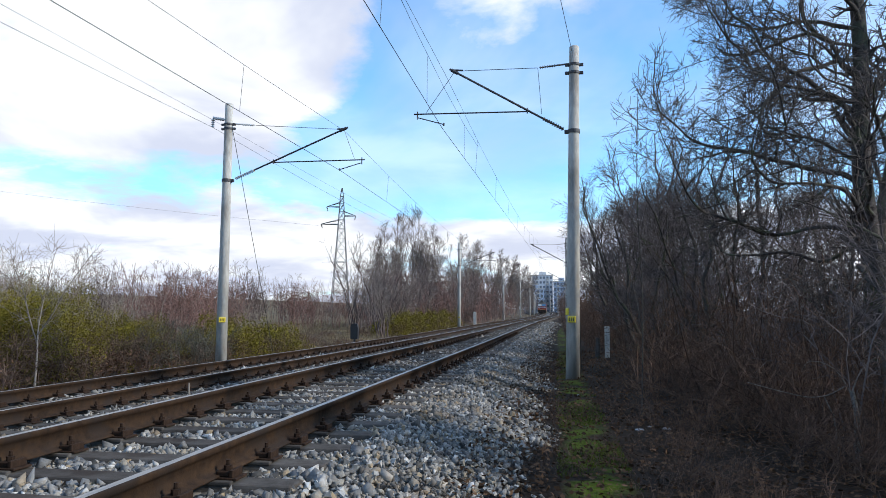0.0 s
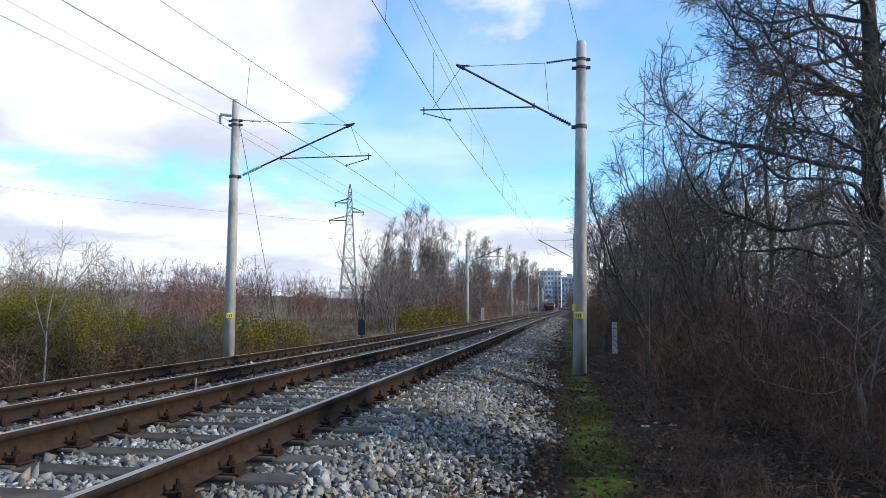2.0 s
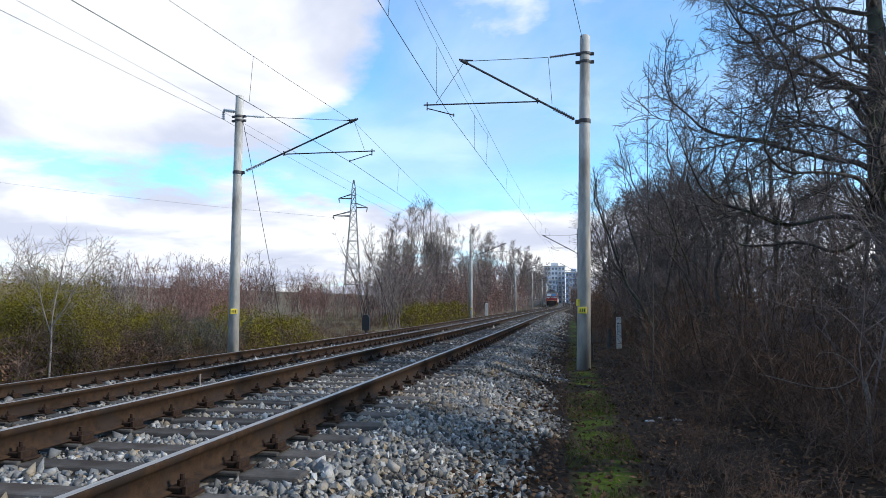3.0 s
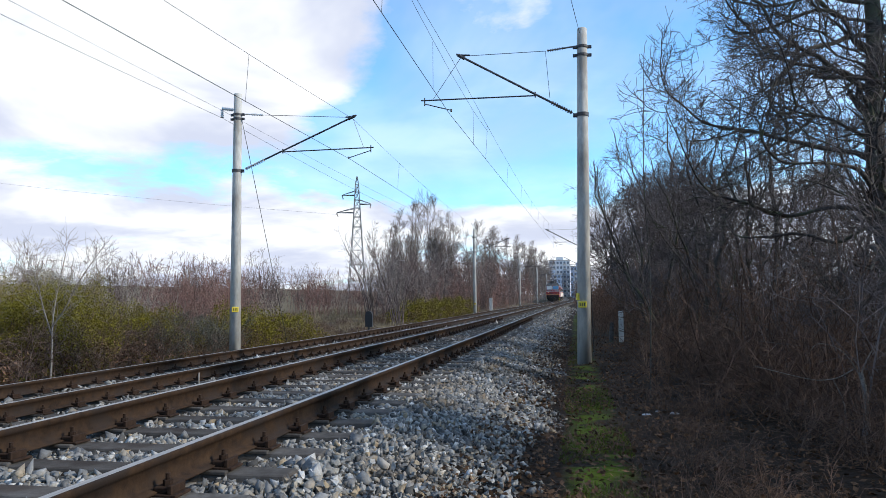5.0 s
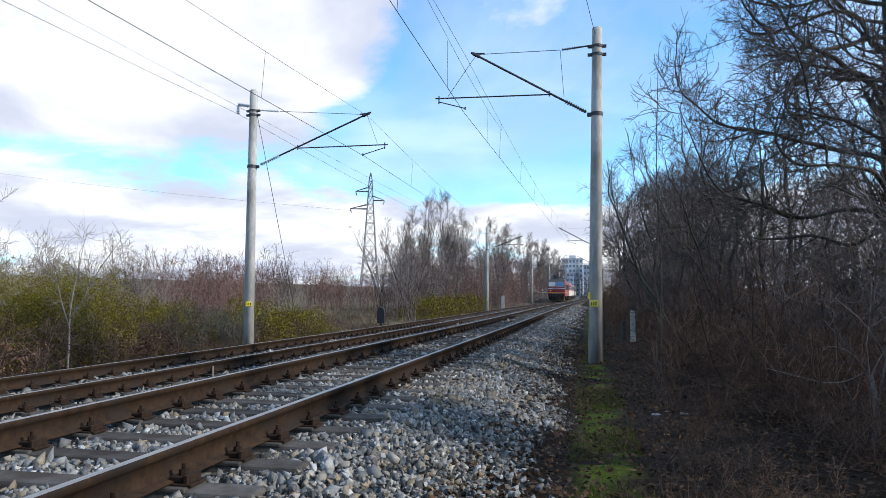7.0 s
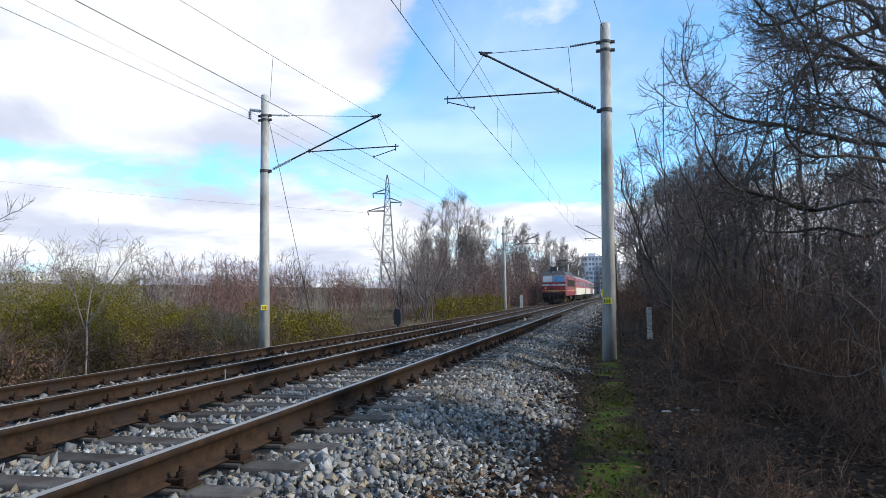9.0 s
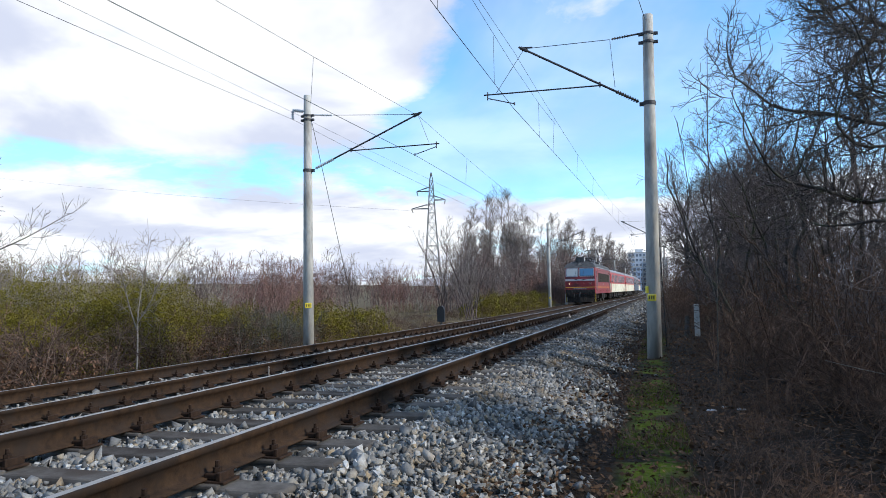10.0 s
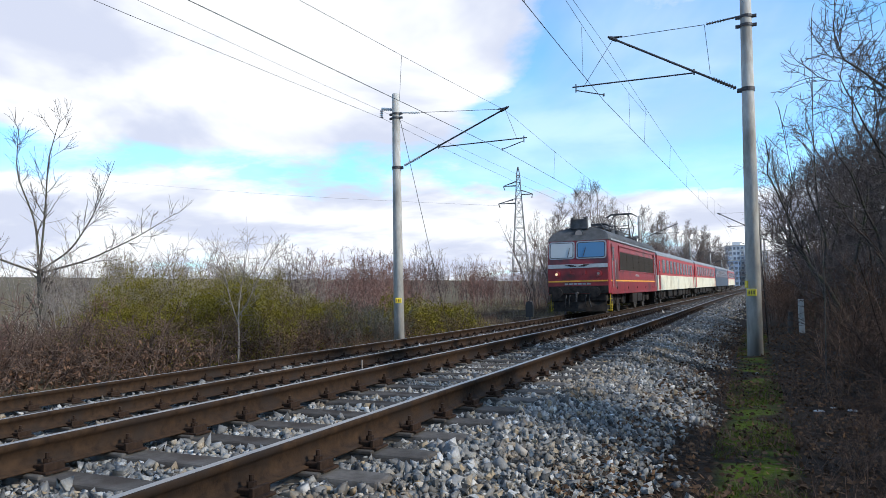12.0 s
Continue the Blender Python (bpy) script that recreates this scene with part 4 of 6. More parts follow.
            rod(bm, (s * 0.875, f(0.42, 1.05), 1.05), (s * 0.875, f(0.48, 1.05), 1.05), 0.24, sides=20)
            part("buffer", bm, M_UNDER, lo)
            bm = B()
            rod(bm, (s * 0.35, f(0.03, 1.9), 1.90), (s * 0.35, f(0.03, 1.9) , 2.05), 0.03, sides=6)
            box(bm, s * 0.25 - 0.09, s * 0.25 + 0.09, f(0.02, 1.9) - 0.02, f(0.02, 1.9) + 0.02, 1.87, 1.93, 0.006)
            part("lamp_bracket", bm, M_RED, lo)
            bm = B()
            for k in range(3):
                box(bm, s * 1.30 - 0.14, s * 1.30 + 0.14, f(-0.55, 1) - 0.15, f(-0.55, 1) + 0.15, 0.18 + 0.26 * k, 0.22 + 0.26 * k, 0.006)
            for d in (-0.72, -0.36):
                rod(bm, (s * 1.40, f(d, 1), 0.15), (s * 1.40, f(d, 1), 1.0), 0.022, sides=6)
            part("step_ladder", bm, M_DULLYELLOW if e < 0 else M_UNDER, lo, "grimy yellow-edged steps" if e < 0 else "")
            bm = B()
            rod(bm, (s * 1.50, f(-0.62, 1), 1.25), (s * 1.50, f(-0.62, 1), 2.6), 0.018, sides=6)
            rod(bm, (s * 1.50, f(-1.32, 1), 1.25), (s * 1.50, f(-1.32, 1), 2.6), 0.018, sides=6)
            part("handrail", bm, M_FRAME, lo)
            bm = B()
            box(bm, s * W - 0.012, s * W + 0.012, min(f(-0.68, 1), f(-1.25, 1)), max(f(-0.68, 1), f(-1.25, 1)), 1.12, 3.30, 0.008)
            dr = part("cab_door", bm, M_RED, lo)
            bm = B()
            box(bm, s * (W + 0.012) - 0.004, s * (W + 0.012) + 0.004, min(f(-0.78, 1), f(-1.15, 1)), max(f(-0.78, 1), f(-1.15, 1)), 2.5, 3.15, 0.01)
            part("door_window", bm, M_DARKGLASS, dr)
        bm = B()
        box(bm, -1.30, 1.30, f(-0.35, 1) - 0.3, f(-0.35, 1) + 0.3, 0.62, 1.0, 0.05)
        part("buffer_beam", bm, M_UNDER, lo, "black buffer beam")
        bm = B()
        rod(bm, (0, f(-0.1, 1), 1.02), (0, f(0.38, 1), 1.0), 0.06, sides=8)
        rod(bm, (0, f(0.34, 1), 1.02), (0, f(0.38, 1), 0.62), 0.045, sides=8)
        part("coupling", bm, M_STEEL, lo)
        for x in (-0.55, -0.38, 0.38, 0.55):
            bm = B()
            pts = [(x, f(0.02, 1), 0.92), (x, f(0.2, 1), 0.75), (x * 1.05, f(0.2, 1), 0.5), (x * 1.1, f(0.05, 1), 0.36)]
            for a, b in zip(pts[:-1], pts[1:]):
                rod(bm, a, b, 0.028, sides=6)
            part("brake_hose", bm, M_BLACK, lo)
        bm = B()
        for s in (-1, 1):
            vs = [bm.verts.new(c) for c in ((0, f(0.12, 1), 0.16), (s * 1.25, f(-0.25, 1), 0.16), (s * 1.25, f(-0.20, 1), 0.62), (0, f(0.05, 1), 0.62),
                                            (0, f(0.08, 1), 0.16), (s * 1.25, f(-0.29, 1), 0.16), (s * 1.25, f(-0.24, 1), 0.62), (0, f(0.01, 1), 0.62))]
            for a in ((0, 1, 2, 3), (4, 5, 6, 7), (0, 1, 5, 4), (1, 2, 6, 5), (2, 3, 7, 6), (3, 0, 4, 7)):
                bm.faces.new([vs[i] for i in a])
        part("rail_guard", bm, M_UNDER, lo, "dark rail guard plate")
        bm = B()
        box(bm, -0.42, 0.42, f(-0.75, 3) - 0.3, f(-0.75, 3) + 0.3, 4.02, 4.52, 0.05)
        part("roof_box", bm, M_ROOF, lo, "dark sooty roof box")
        bm = B()
        rod(bm, (0, f(-0.75, 3.8), 3.80), (0, f(-0.22, 3.8), 3.80), 0.22, sides=20)
        lamp = part("top_lamp", bm, M_ROOF, lo, "round roof headlamp")
        bm = B()
        rod(bm, (0, f(-0.23, 3.8), 3.80), (0, f(-0.20, 3.8), 3.80), 0.17, sides=20)
        part("lens", bm, M_LENS, lamp)
        bm = B()
        box(bm, 0.42, 0.44, f(-0.75, 3) - 0.26, f(-0.75, 3) + 0.26, 4.08, 4.46)
        part("cover_plate", bm, M_WHITE, lo, "pale cover plate on the roof box")
        for s in (-1, 1):
            bm = B()
            rod(bm, (s * 0.30 - 0.1, f(-0.55, 3), 4.56), (s * 0.30 + 0.12, f(-0.35, 3), 4.56), 0.03, 0.07, sides=10)
            part("horn", bm, M_STEEL, lo)
        # black panel stands for shadow on the lower front as well as soot
        panel("front_apron", -1.40, 1.40, 0.99, 1.34, -0.02, 0.010, M_UNDER, lo, "lower front blackened by soot and painted-in shadow")
    for s in (-1, 1):
        x = s * W
        bm = B()
        for z0, z1 in ((2.02, 2.08), (2.98, 3.04), (3.24, 3.29)):
            box(bm, x - 0.02, x + 0.03, -5.5, 6.4, z0, z1, 0.005)
        for y0 in (-5.5, 6.34):
            box(bm, x - 0.02, x + 0.03, y0, y0 + 0.06, 2.08, 3.24, 0.005)
        fr = part("louvre_frame", bm, M_RED, lo, "raised red frame round the dark side panel")
        for k in range(6):
            bm = B()
            y0 = -5.4 + k * 1.955
            box(bm, x - 0.02, x + 0.012, y0, y0 + 1.90, 2.09, 2.97, 0.006)
            for j in range(10):
                box(bm, x, x + 0.024, y0 + 0.03, y0 + 1.87, 2.13 + j * 0.08, 2.165 + j * 0.08)
            part("louvre", bm, M_LOUVRE, fr)
        bm = B()
        box(bm, x - 0.012, x + 0.008, -h + 0.3, h - 0.3, 1.53, 1.60)
        part("side_line", bm, M_LINE, lo, "orange-yellow line")
        bm = B()
        box(bm, x - 0.04, x + 0.045, -h + 0.42, h - 0.42, 3.445, 3.53, 0.015)
        part("gutter", bm, M_FRAME, lo, "pale grey gutter along the roof's edge")
        bm = B()
        box(bm, x - 0.03, x + 0.02, -h + 0.35, h - 0.35, 0.93, 1.02, 0.01)
        part("sill", bm, M_RED, lo)
        bm = B()
        for k in range(4):
            box(bm, x, x + 0.012, -0.75 + k * 0.32, -0.55 + k * 0.32, 1.82, 1.92)
        part("lettering_bars", bm, M_CREAM, lo, "small pale bars")
        for y0, y1, z0 in ((-1.6, -0.2, 0.40), (0.1, 1.6, 0.46), (-7.6, -7.2, 0.6), (7.2, 7.6, 0.6)):
            bm = B()
            box(bm, min(x - s * 0.25, x - s * 0.04), max(x - s * 0.25, x - s * 0.04), y0, y1, z0, 0.96, 0.03)
            part("underfloor_box", bm, M_UNDER, lo)
        bm = B()
        for k in range(5):
            y0 = -6.2 + 3.0 * k
            rod(bm, (x + 0.004, y0, 1.22), (x + 0.014, y0, 1.22), 0.07, sides=10)
        part("sand_fillers", bm, M_UNDER, lo)
        bm = B()
        rod(bm, (s * 0.95, -6.2, 4.22), (s * 0.95, 6.2, 4.22), 0.025, sides=6)
        for k in range(8):
            rod(bm, (s * 0.95, -6.0 + k * 1.7, 3.92), (s * 0.95, -6.0 + k * 1.7, 4.22), 0.02, sides=5)
        part("roof_rail", bm, M_STEEL, lo)
    for y in (-4.2, 4.2):
        bogie(lo, y, 3.0, 0.62)
    pantograph(lo, -4.1, 0)
    pantograph(lo, 3.9, 5.72)
    for y, sx, sy, sz in ((-1.6, 0.5, 0.5, 0.30), (0.0, 0.6, 0.8, 0.34), (1.7, 0.4, 0.5, 0.28)):
        bm = B()
        box(bm, -sx, sx, y - sy, y + sy, 4.04, 4.10 + sz, 0.04)
        for k in (-0.3, 0.3):
            insulator(bm, (k, y, 4.10 + sz), (k, y, 4.38 + sz), 0.06, 4, 0.03)
        part("roof_gear", bm, M_STEEL, lo)
    bm = B()
    pts = [(-0.3, -2.6, 4.40), (-0.3, -1.6, 4.68), (0.3, 0.0, 4.72), (0.3, 1.7, 4.66), (0.3, 3.0, 4.4)]
    for a, b in zip(pts[:-1], pts[1:]):
        rod(bm, a, b, 0.022, sides=6)
    part("busbar", bm, M_STEEL, lo)
    return lo


def make_coach(low, upper, label, group="coaches"):
    L, h, W = 24.4, 12.2, 1.42
    c = empty("passenger_coach")
    tagged(c, label, "railway coach", group)
    part("lower_body", shell([(-W, 0.95), (W, 0.95), (W, 2.00), (-W, 2.00)], -h, h), low, c)
    part("upper_body", shell([(-W, 2.00), (W, 2.00), (W - 0.03, 3.35), (-W + 0.03, 3.35)], -h, h), upper, c)
    arc = [(-W * math.cos(a), 3.34 + 0.55 * math.sin(a)) for a in np.linspace(0.0, math.pi, 11)]
    part("roof", shell(arc, -h, h), M_COACHROOF, c, "pale grey arched roof")
    for s in (-1, 1):
        x = s * (W - 0.012)
        for k in range(10):
            y = -h + 2.9 + k * 2.07
            bm = B()
            box(bm, x - 0.02, x + 0.025, y - 0.62, y + 0.62, 2.14, 3.12, 0.03)
            fr = part("window_frame", bm, M_COACHFRAME, c)
            for z0, z1 in ((2.20, 2.72), (2.76, 3.06)):
                bm = B()
                box(bm, x - 0.01, x + 0.034, y - 0.56, y + 0.56, z0, z1, 0.02)
                part("pane", bm, M_DARKGLASS, fr)
        for y in (-h + 0.85, h - 0.85):
            bm = B()
            box(bm, x - 0.02, x + 0.018, y - 0.42, y + 0.42, 1.0, 3.1, 0.02)
            d = part("coach_door", bm, upper, c)
            bm = B()
            box(bm, x, x + 0.03, y - 0.22, y + 0.22, 2.2, 3.0, 0.03)
            part("door_window", bm, M_DARKGLASS, d)
        bm = B()
        for y0, y1 in ((-5.5, -3.2), (-2.2, -0.4), (0.8, 3.5), (4.0, 5.6)):
            box(bm, s * 0.9 - 0.3, s * 0.9 + 0.3, y0, y1, 0.42, 0.98, 0.04)
        part("underfloor_boxes", bm, M_UNDER, c)
    for y in (-8.6, 8.6):
        bogie(c, y, 2.5, 0.46)
    for e in (-1, 1):
        bm = B()
        box(bm, -0.75, 0.75, e * h - 0.02, e * (h + 0.26) + 0.02, 1.1, 3.3, 0.04)
        part("gangway", bm, M_BLACK, c, "black rubber gangway bellows")
        for s in (-1, 1):
            bm = B()
            rod(bm, (s * 0.875, e * h, 1.05), (s * 0.875, e * (h + 0.25), 1.05), 0.09, sides=10)
            rod(bm, (s * 0.875, e * (h + 0.22), 1.05), (s * 0.875, e * (h + 0.28), 1.05), 0.23, sides=16)
            part("buffer", bm, M_UNDER, c)
    return c


TRAIN = []   # each vehicle, and how far its middle runs behind the train's front


def make_train():
    TRAIN.append((make_locomotive(), 8.0))
    first = make_coach(M_COACHCREAM, M_COACHRED, "passenger coach, red above and cream below, pale roof")
    TRAIN.append((first, 16.6 + 12.5))
    TRAIN.append((copy_thing(first, Matrix()), 16.6 + 25.0 + 12.5))
    TRAIN.append((make_coach(M_COACHBLUE, M_COACHBLUE, "dark blue-grey passenger coach with pale roof"), 16.6 + 50.0 + 12.5))
    TRAIN.append((copy_thing(first, Matrix()), 16.6 + 75.0 + 12.5))


make_train()


def motions():
    """The train runs in along the second track at about 18 m/s."""
    for thing, behind in TRAIN:
        rows = []
        for k in range(25):
            t = 0.5 * k
            y = 32.7 + 18.3 * (12 - t) + behind
            a = math.degrees(math.atan2(float(bend(y + 5) - bend(y - 5)), 10))
            g = math.degrees(math.atan2(float(grade(y + 5) - grade(y - 5)), 10))
            rows.append((t, pose(T2 + float(bend(y)), y, DROP + float(grade(y)), 0, 0, -a) @ pose(0, 0, 0, g)))
        walk(thing, rows)


# ---- plants ----
def woody(name, data, parent):
    """Shoots, twigs or leaves that nobody could count."""
    return tagged(put(name, data, parent), kind="stuff")


def plant(name, seed, trunks, levels, bark, twig, label, category, sides=6, group=""):
    """A bare tree or shrub: the limbs given, and levels of branches on them.
    levels: per, t0, t1, length, angle, K, wander, up, ratio, tip, sides; the last two levels are twigs."""
    rng = np.random.default_rng(seed)
    thick, thin = [], []
    for P, R in trunks:
        thick.append((P, R, sides))
        cur = [(P, R)]
        for li, (per, t0, t1, length, angle, K, wander, up, ratio, tip, sd) in enumerate(levels):
            nxt = []
            for p, r in cur:
                q = sprout(rng, p, r, per, t0, t1, length, angle, K, wander, up, ratio, tip)
                nxt.append(q)
                (thick if sd > 3 else thin).append((*q, sd))
            cur = nxt
    ob = empty(name)
    put("trunk", fast_mesh("trunk", *join_tubes(thick), bark, True), ob)
    if thin:
        woody("crown", fast_mesh("crown", *join_tubes(thin), twig), ob)
    return tagged(ob, label, category, group)


def leaves(rng, centre, radii, n, size, clump=0.0):
    """Small leaf quads in a mound."""
    d = rng.normal(size=(n, 3))
    d /= np.linalg.norm(d, axis=1, keepdims=True)
    r = rng.uniform(0.55, 1.0, (n, 1)) ** 0.6
    c = d * r
    c[:, 2] = np.abs(c[:, 2])
    lump = np.array([noise.noise((a * 2.2 + centre[0], b * 2.2 + centre[1], e * 2.2)) for a, b, e in c])
    c = c * (1 + 0.36 * lump)[:, None]
    keep = np.array([noise.noise((a * 5 + 7, b * 5 + centre[1], e * 5)) for a, b, e in c]) > -0.26
    c = c[keep]
    n = len(c)
    p = c * np.array(radii) + np.array(centre)
    a = rng.normal(size=(n, 3))
    a /= np.linalg.norm(a, axis=1, keepdims=True)
    b = np.cross(a, rng.normal(size=(n, 3)))
    b /= np.linalg.norm(b, axis=1, keepdims=True)
    s = size * rng.uniform(0.6, 1.5, (n, 1))
    V = np.stack([p - a * s, p + b * s * 0.45, p + a * s, p - b * s * 0.45], 1)
    return V.reshape(-1, 3), np.arange(4 * n).reshape(n, 4)


def straight(x, y, z, top, r0, r1, rng, lean=0.06, K=10, crook=0.35):
    k = np.linspace(0, 1, K)
    p = np.stack([x + lean * top * k * rng.uniform(-1, 1) + 0.02 * top * np.cumsum(rng.normal(size=K)) * crook, y + lean * top * k * rng.uniform(-1, 1) + 0.02 * top * np.cumsum(rng.normal(size=K)) * crook, z + top * k], 1)
    p[0, :2] = x, y
    return p[None], np.linspace(r0, r1, K)[None]


def stems(rng, n, spread, height, r0, r1, lean=0.35, K=6, wob=0.05):
    """Many shoots from one stool."""
    b = rng.normal(size=(n, 2)) * spread
    a = rng.uniform(0, 2 * np.pi, n)
    l = lean * rng.uniform(0.2, 1, n)
    hgt = rng.uniform(*height, n)
    k = np.linspace(0, 1, K)[None, :]
    wob = np.cumsum(rng.normal(size=(n, K, 2)) * wob, 1) * hgt[:, None, None] * 0.5
    x = b[:, :1] + np.cos(a)[:, None] * l[:, None] * hgt[:, None] * k ** 1.3 + wob[..., 0]
    y = b[:, 1:] + np.sin(a)[:, None] * l[:, None] * hgt[:, None] * k ** 1.3 + wob[..., 1]
    z = hgt[:, None] * k * np.ones((n, 1)) - 0.1 * (1 - k)
    return np.stack([x, y, z], -1), (r0 + (r1 - r0) * k) * np.ones((n, 1))


def gz_at(x, y):
    return float(ground_height(x, y))


def right_trees():
    rng = np.random.default_rng(3)
    # the big tree: a dark trunk past the top of the view, heavy crooked limbs reaching over the path
    bx, by = 4.75, 11.6
    bz = gz_at(bx, by)
    trunk = line([(bx, by, bz - 0.2), (bx + 0.05, by, 1.2), (bx - 0.1, by, 3.0), (bx + 0.05, by + 0.1, 5.0), (bx - 0.1, by, 7.5), (bx, by, 10)], 0.19, 0.06, 24)
    fork = line([(bx, by, 1.6), (bx + 0.5, by + 0.3, 3.2), (bx + 0.75, by + 0.2, 5.5), (bx + 1.0, by, 8.5)], 0.12, 0.04, 16)
    limbs = []
    for z, az, reach, rise, r in ((1.4, 182, 3.5, 0.35, 0.075), (1.9, 150, 3.2, 0.5, 0.055), (2.3, 200, 3.3, 0.55, 0.06), (2.8, 172, 3.6, 0.45, 0.065), (3.3, 215, 3.0, 0.6, 0.055), (3.6, 186, 3.6, 0.5, 0.06),
                                  (4.1, 160, 3.2, 0.55, 0.055), (4.5, 200, 3.2, 0.6, 0.055), (5.0, 178, 3.2, 0.6, 0.055), (5.6, 215, 2.8, 0.8, 0.05), (6.0, 165, 2.8, 0.8, 0.05), (6.8, 190, 2.4, 1.0, 0.045),
                                  (2.2, 260, 2.8, 0.7, 0.055), (3.4, 285, 2.6, 0.7, 0.05), (3.9, 172, 3.9, 0.42, 0.06), (4.8, 188, 3.7, 0.50, 0.055), (5.3, 150, 3.3, 0.6, 0.05), (2.05, 178, 4.2, 0.22, 0.06), (5.8, 182, 3.3, 0.65, 0.05), (2.6, 40, 2.6, 0.8, 0.05), (4.2, 320, 2.6, 0.8, 0.05), (1.1, 230, 2.6, 0.5, 0.05), (3.0, 110, 2.8, 0.6, 0.05)):
        # each limb sweeps out in slow crooked curves and turns up towards its end
        out = Vector((math.cos(radians(az)), math.sin(radians(az)), rise * 0.95)).normalized()
        d, q, pts, turn = out.copy(), Vector((bx, by, z)), [], Vector((0, 0, 0))
        for k in range(22):
            pts.append(q[:])
            turn = 0.62 * turn + Vector(rng.normal(size=3) * np.array([0.22, 0.22, 0.19]))
            d = (d + turn + 0.16 * out + Vector((0, 0, 0.012 * (k - 6)))).normalized()
            q = q + d * (reach * (1.10 if z < 3.8 else 1.24) / 20)
        limbs.append((np.array(pts)[None], np.linspace(r * 0.72, 0.007, 22)[None]))
    tr = plant("tree", 5, [trunk, fork] + limbs, [
        (15, 0.24, 1.0, (0.6, 1.7), (28, 68), 9, 0.20, 0.05, (0.45, 0.7), 0.0062, 4),
        (7, 0.15, 1.0, (0.28, 0.85), (30, 75), 6, 0.22, 0.03, (0.5, 0.7), 0.0044, 3),
        (5, 0.1, 1.0, (0.10, 0.36), (35, 80), 3, 0.2, 0.02, (0.55, 0.8), 0.0032, 3)],
        M_BARK, M_TWIG, "large bare tree with crooked dark limbs over the path", "tree", 9)
    shoot = plant("tree", 6, [line([(0, 0, -0.1), (0.05, 0, 1.6), (0.0, 0.1, 3.0), (0.06, 0.1, 4.75)], 0.009, 0.004, 16), line([(0.03, 0, 1.2), (-0.2, 0.2, 2.4), (-0.35, 0.2, 3.6)], 0.007, 0.0035, 12)],
                  [(10, 0.45, 1.0, (0.25, 0.7), (20, 45), 5, 0.12, 0.12, (0.4, 0.6), 0.004, 3)], M_BARK, M_TWIG, "slender bare sapling shoot beside the path", "tree", 5)
    shoot.matrix_basis = pose(1.12, 9.9, gz_at(1.12, 9.9))
    # bare trees along the edge of the wood
    spec = [(1, 6.5, 0.10, 21), (2, 7.5, 0.12, 22), (3, 6.0, 0.08, 23)]
    kinds = []
    for k, h, r, seed in spec:
        rr = np.random.default_rng(seed)
        tk = [straight(0, 0, -0.2, h, r * 0.8, 0.012, rr, 0.22, 14, 0.9), straight(0.1, 0.1, -0.2, h * 0.82, r * 0.6, 0.010, rr, 0.5, 12, 0.9), straight(-0.1, 0.1, -0.2, h * 0.7, r * 0.5, 0.010, rr, 0.6, 12, 0.9)]
        kinds.append(plant("tree", seed, tk, [
            (13, 0.15, 1.0, (1.0, 2.3), (28, 65), 7, 0.17, 0.07, (0.35, 0.55), 0.007, 4),
            (8, 0.12, 1.0, (0.5, 1.15), (22, 60), 4, 0.15, 0.07, (0.45, 0.65), 0.005, 3),
            (6, 0.1, 1.0, (0.25, 0.6), (20, 55), 2, 0.12, 0.06, (0.55, 0.8), 0.004, 3)],
            M_BARK, M_WOODTWIG, "bare dark tree at the edge of the wood", "tree", 7, "trees of the wood"))
    places = [(4.3, 17.0, 0.95), (3.4, 22.5, 0.95), (6.4, 19.5, 1.1), (8.2, 14.5, 1.15), (4.3, 28.0, 1.0), (7.2, 27, 1.2), (4.5, 35, 1.0), (9.5, 21, 1.25), (7.5, 40, 1.25), (5.0, 45, 1.05),
              (5.4, 56, 1.1), (9.0, 60, 1.4), (6.4, 70, 1.15), (7.4, 88, 1.2), (8.6, 108, 1.25), (10, 135, 1.4), (10, 170, 1.4), (8.5, 220, 1.5), (3.9, 19.6, 0.82), (5.2, 24.6, 1.0), (2.75, 19.2, 0.86), (2.85, 25.5, 0.92), (2.7, 31.0, 1.08), (2.9, 38.0, 1.2), (3.4, 49.0, 1.3), (3.6, 16.0, 0.78), (3.4, 28.0, 1.1), (3.7, 18.0, 0.9), (3.2, 21.4, 0.92), (2.9, 26.5, 1.0), (7.0, 16.5, 0.9),
              # unseen trees added beside and behind the path's start to shade the ballast
              (5.6, 6.5, 0.9), (6.2, 2.0, 1.0), (5.4, -2.5, 0.9), (7.5, -7.0, 1.1), (8.2, 4.5, 1.15), (6.0, -12, 1.0)]
    for k, (x, y, s) in enumerate(places):
        m = pose(x, y, gz_at(x, y), 0, 0, rng.uniform(0, 360))
        if k < 3:
            kinds[k].matrix_basis = m
            kinds[k].scale = (s, s, s)
        else:
            t = copy_thing(kinds[k % 3], m)
            t.scale = (s, s, s)


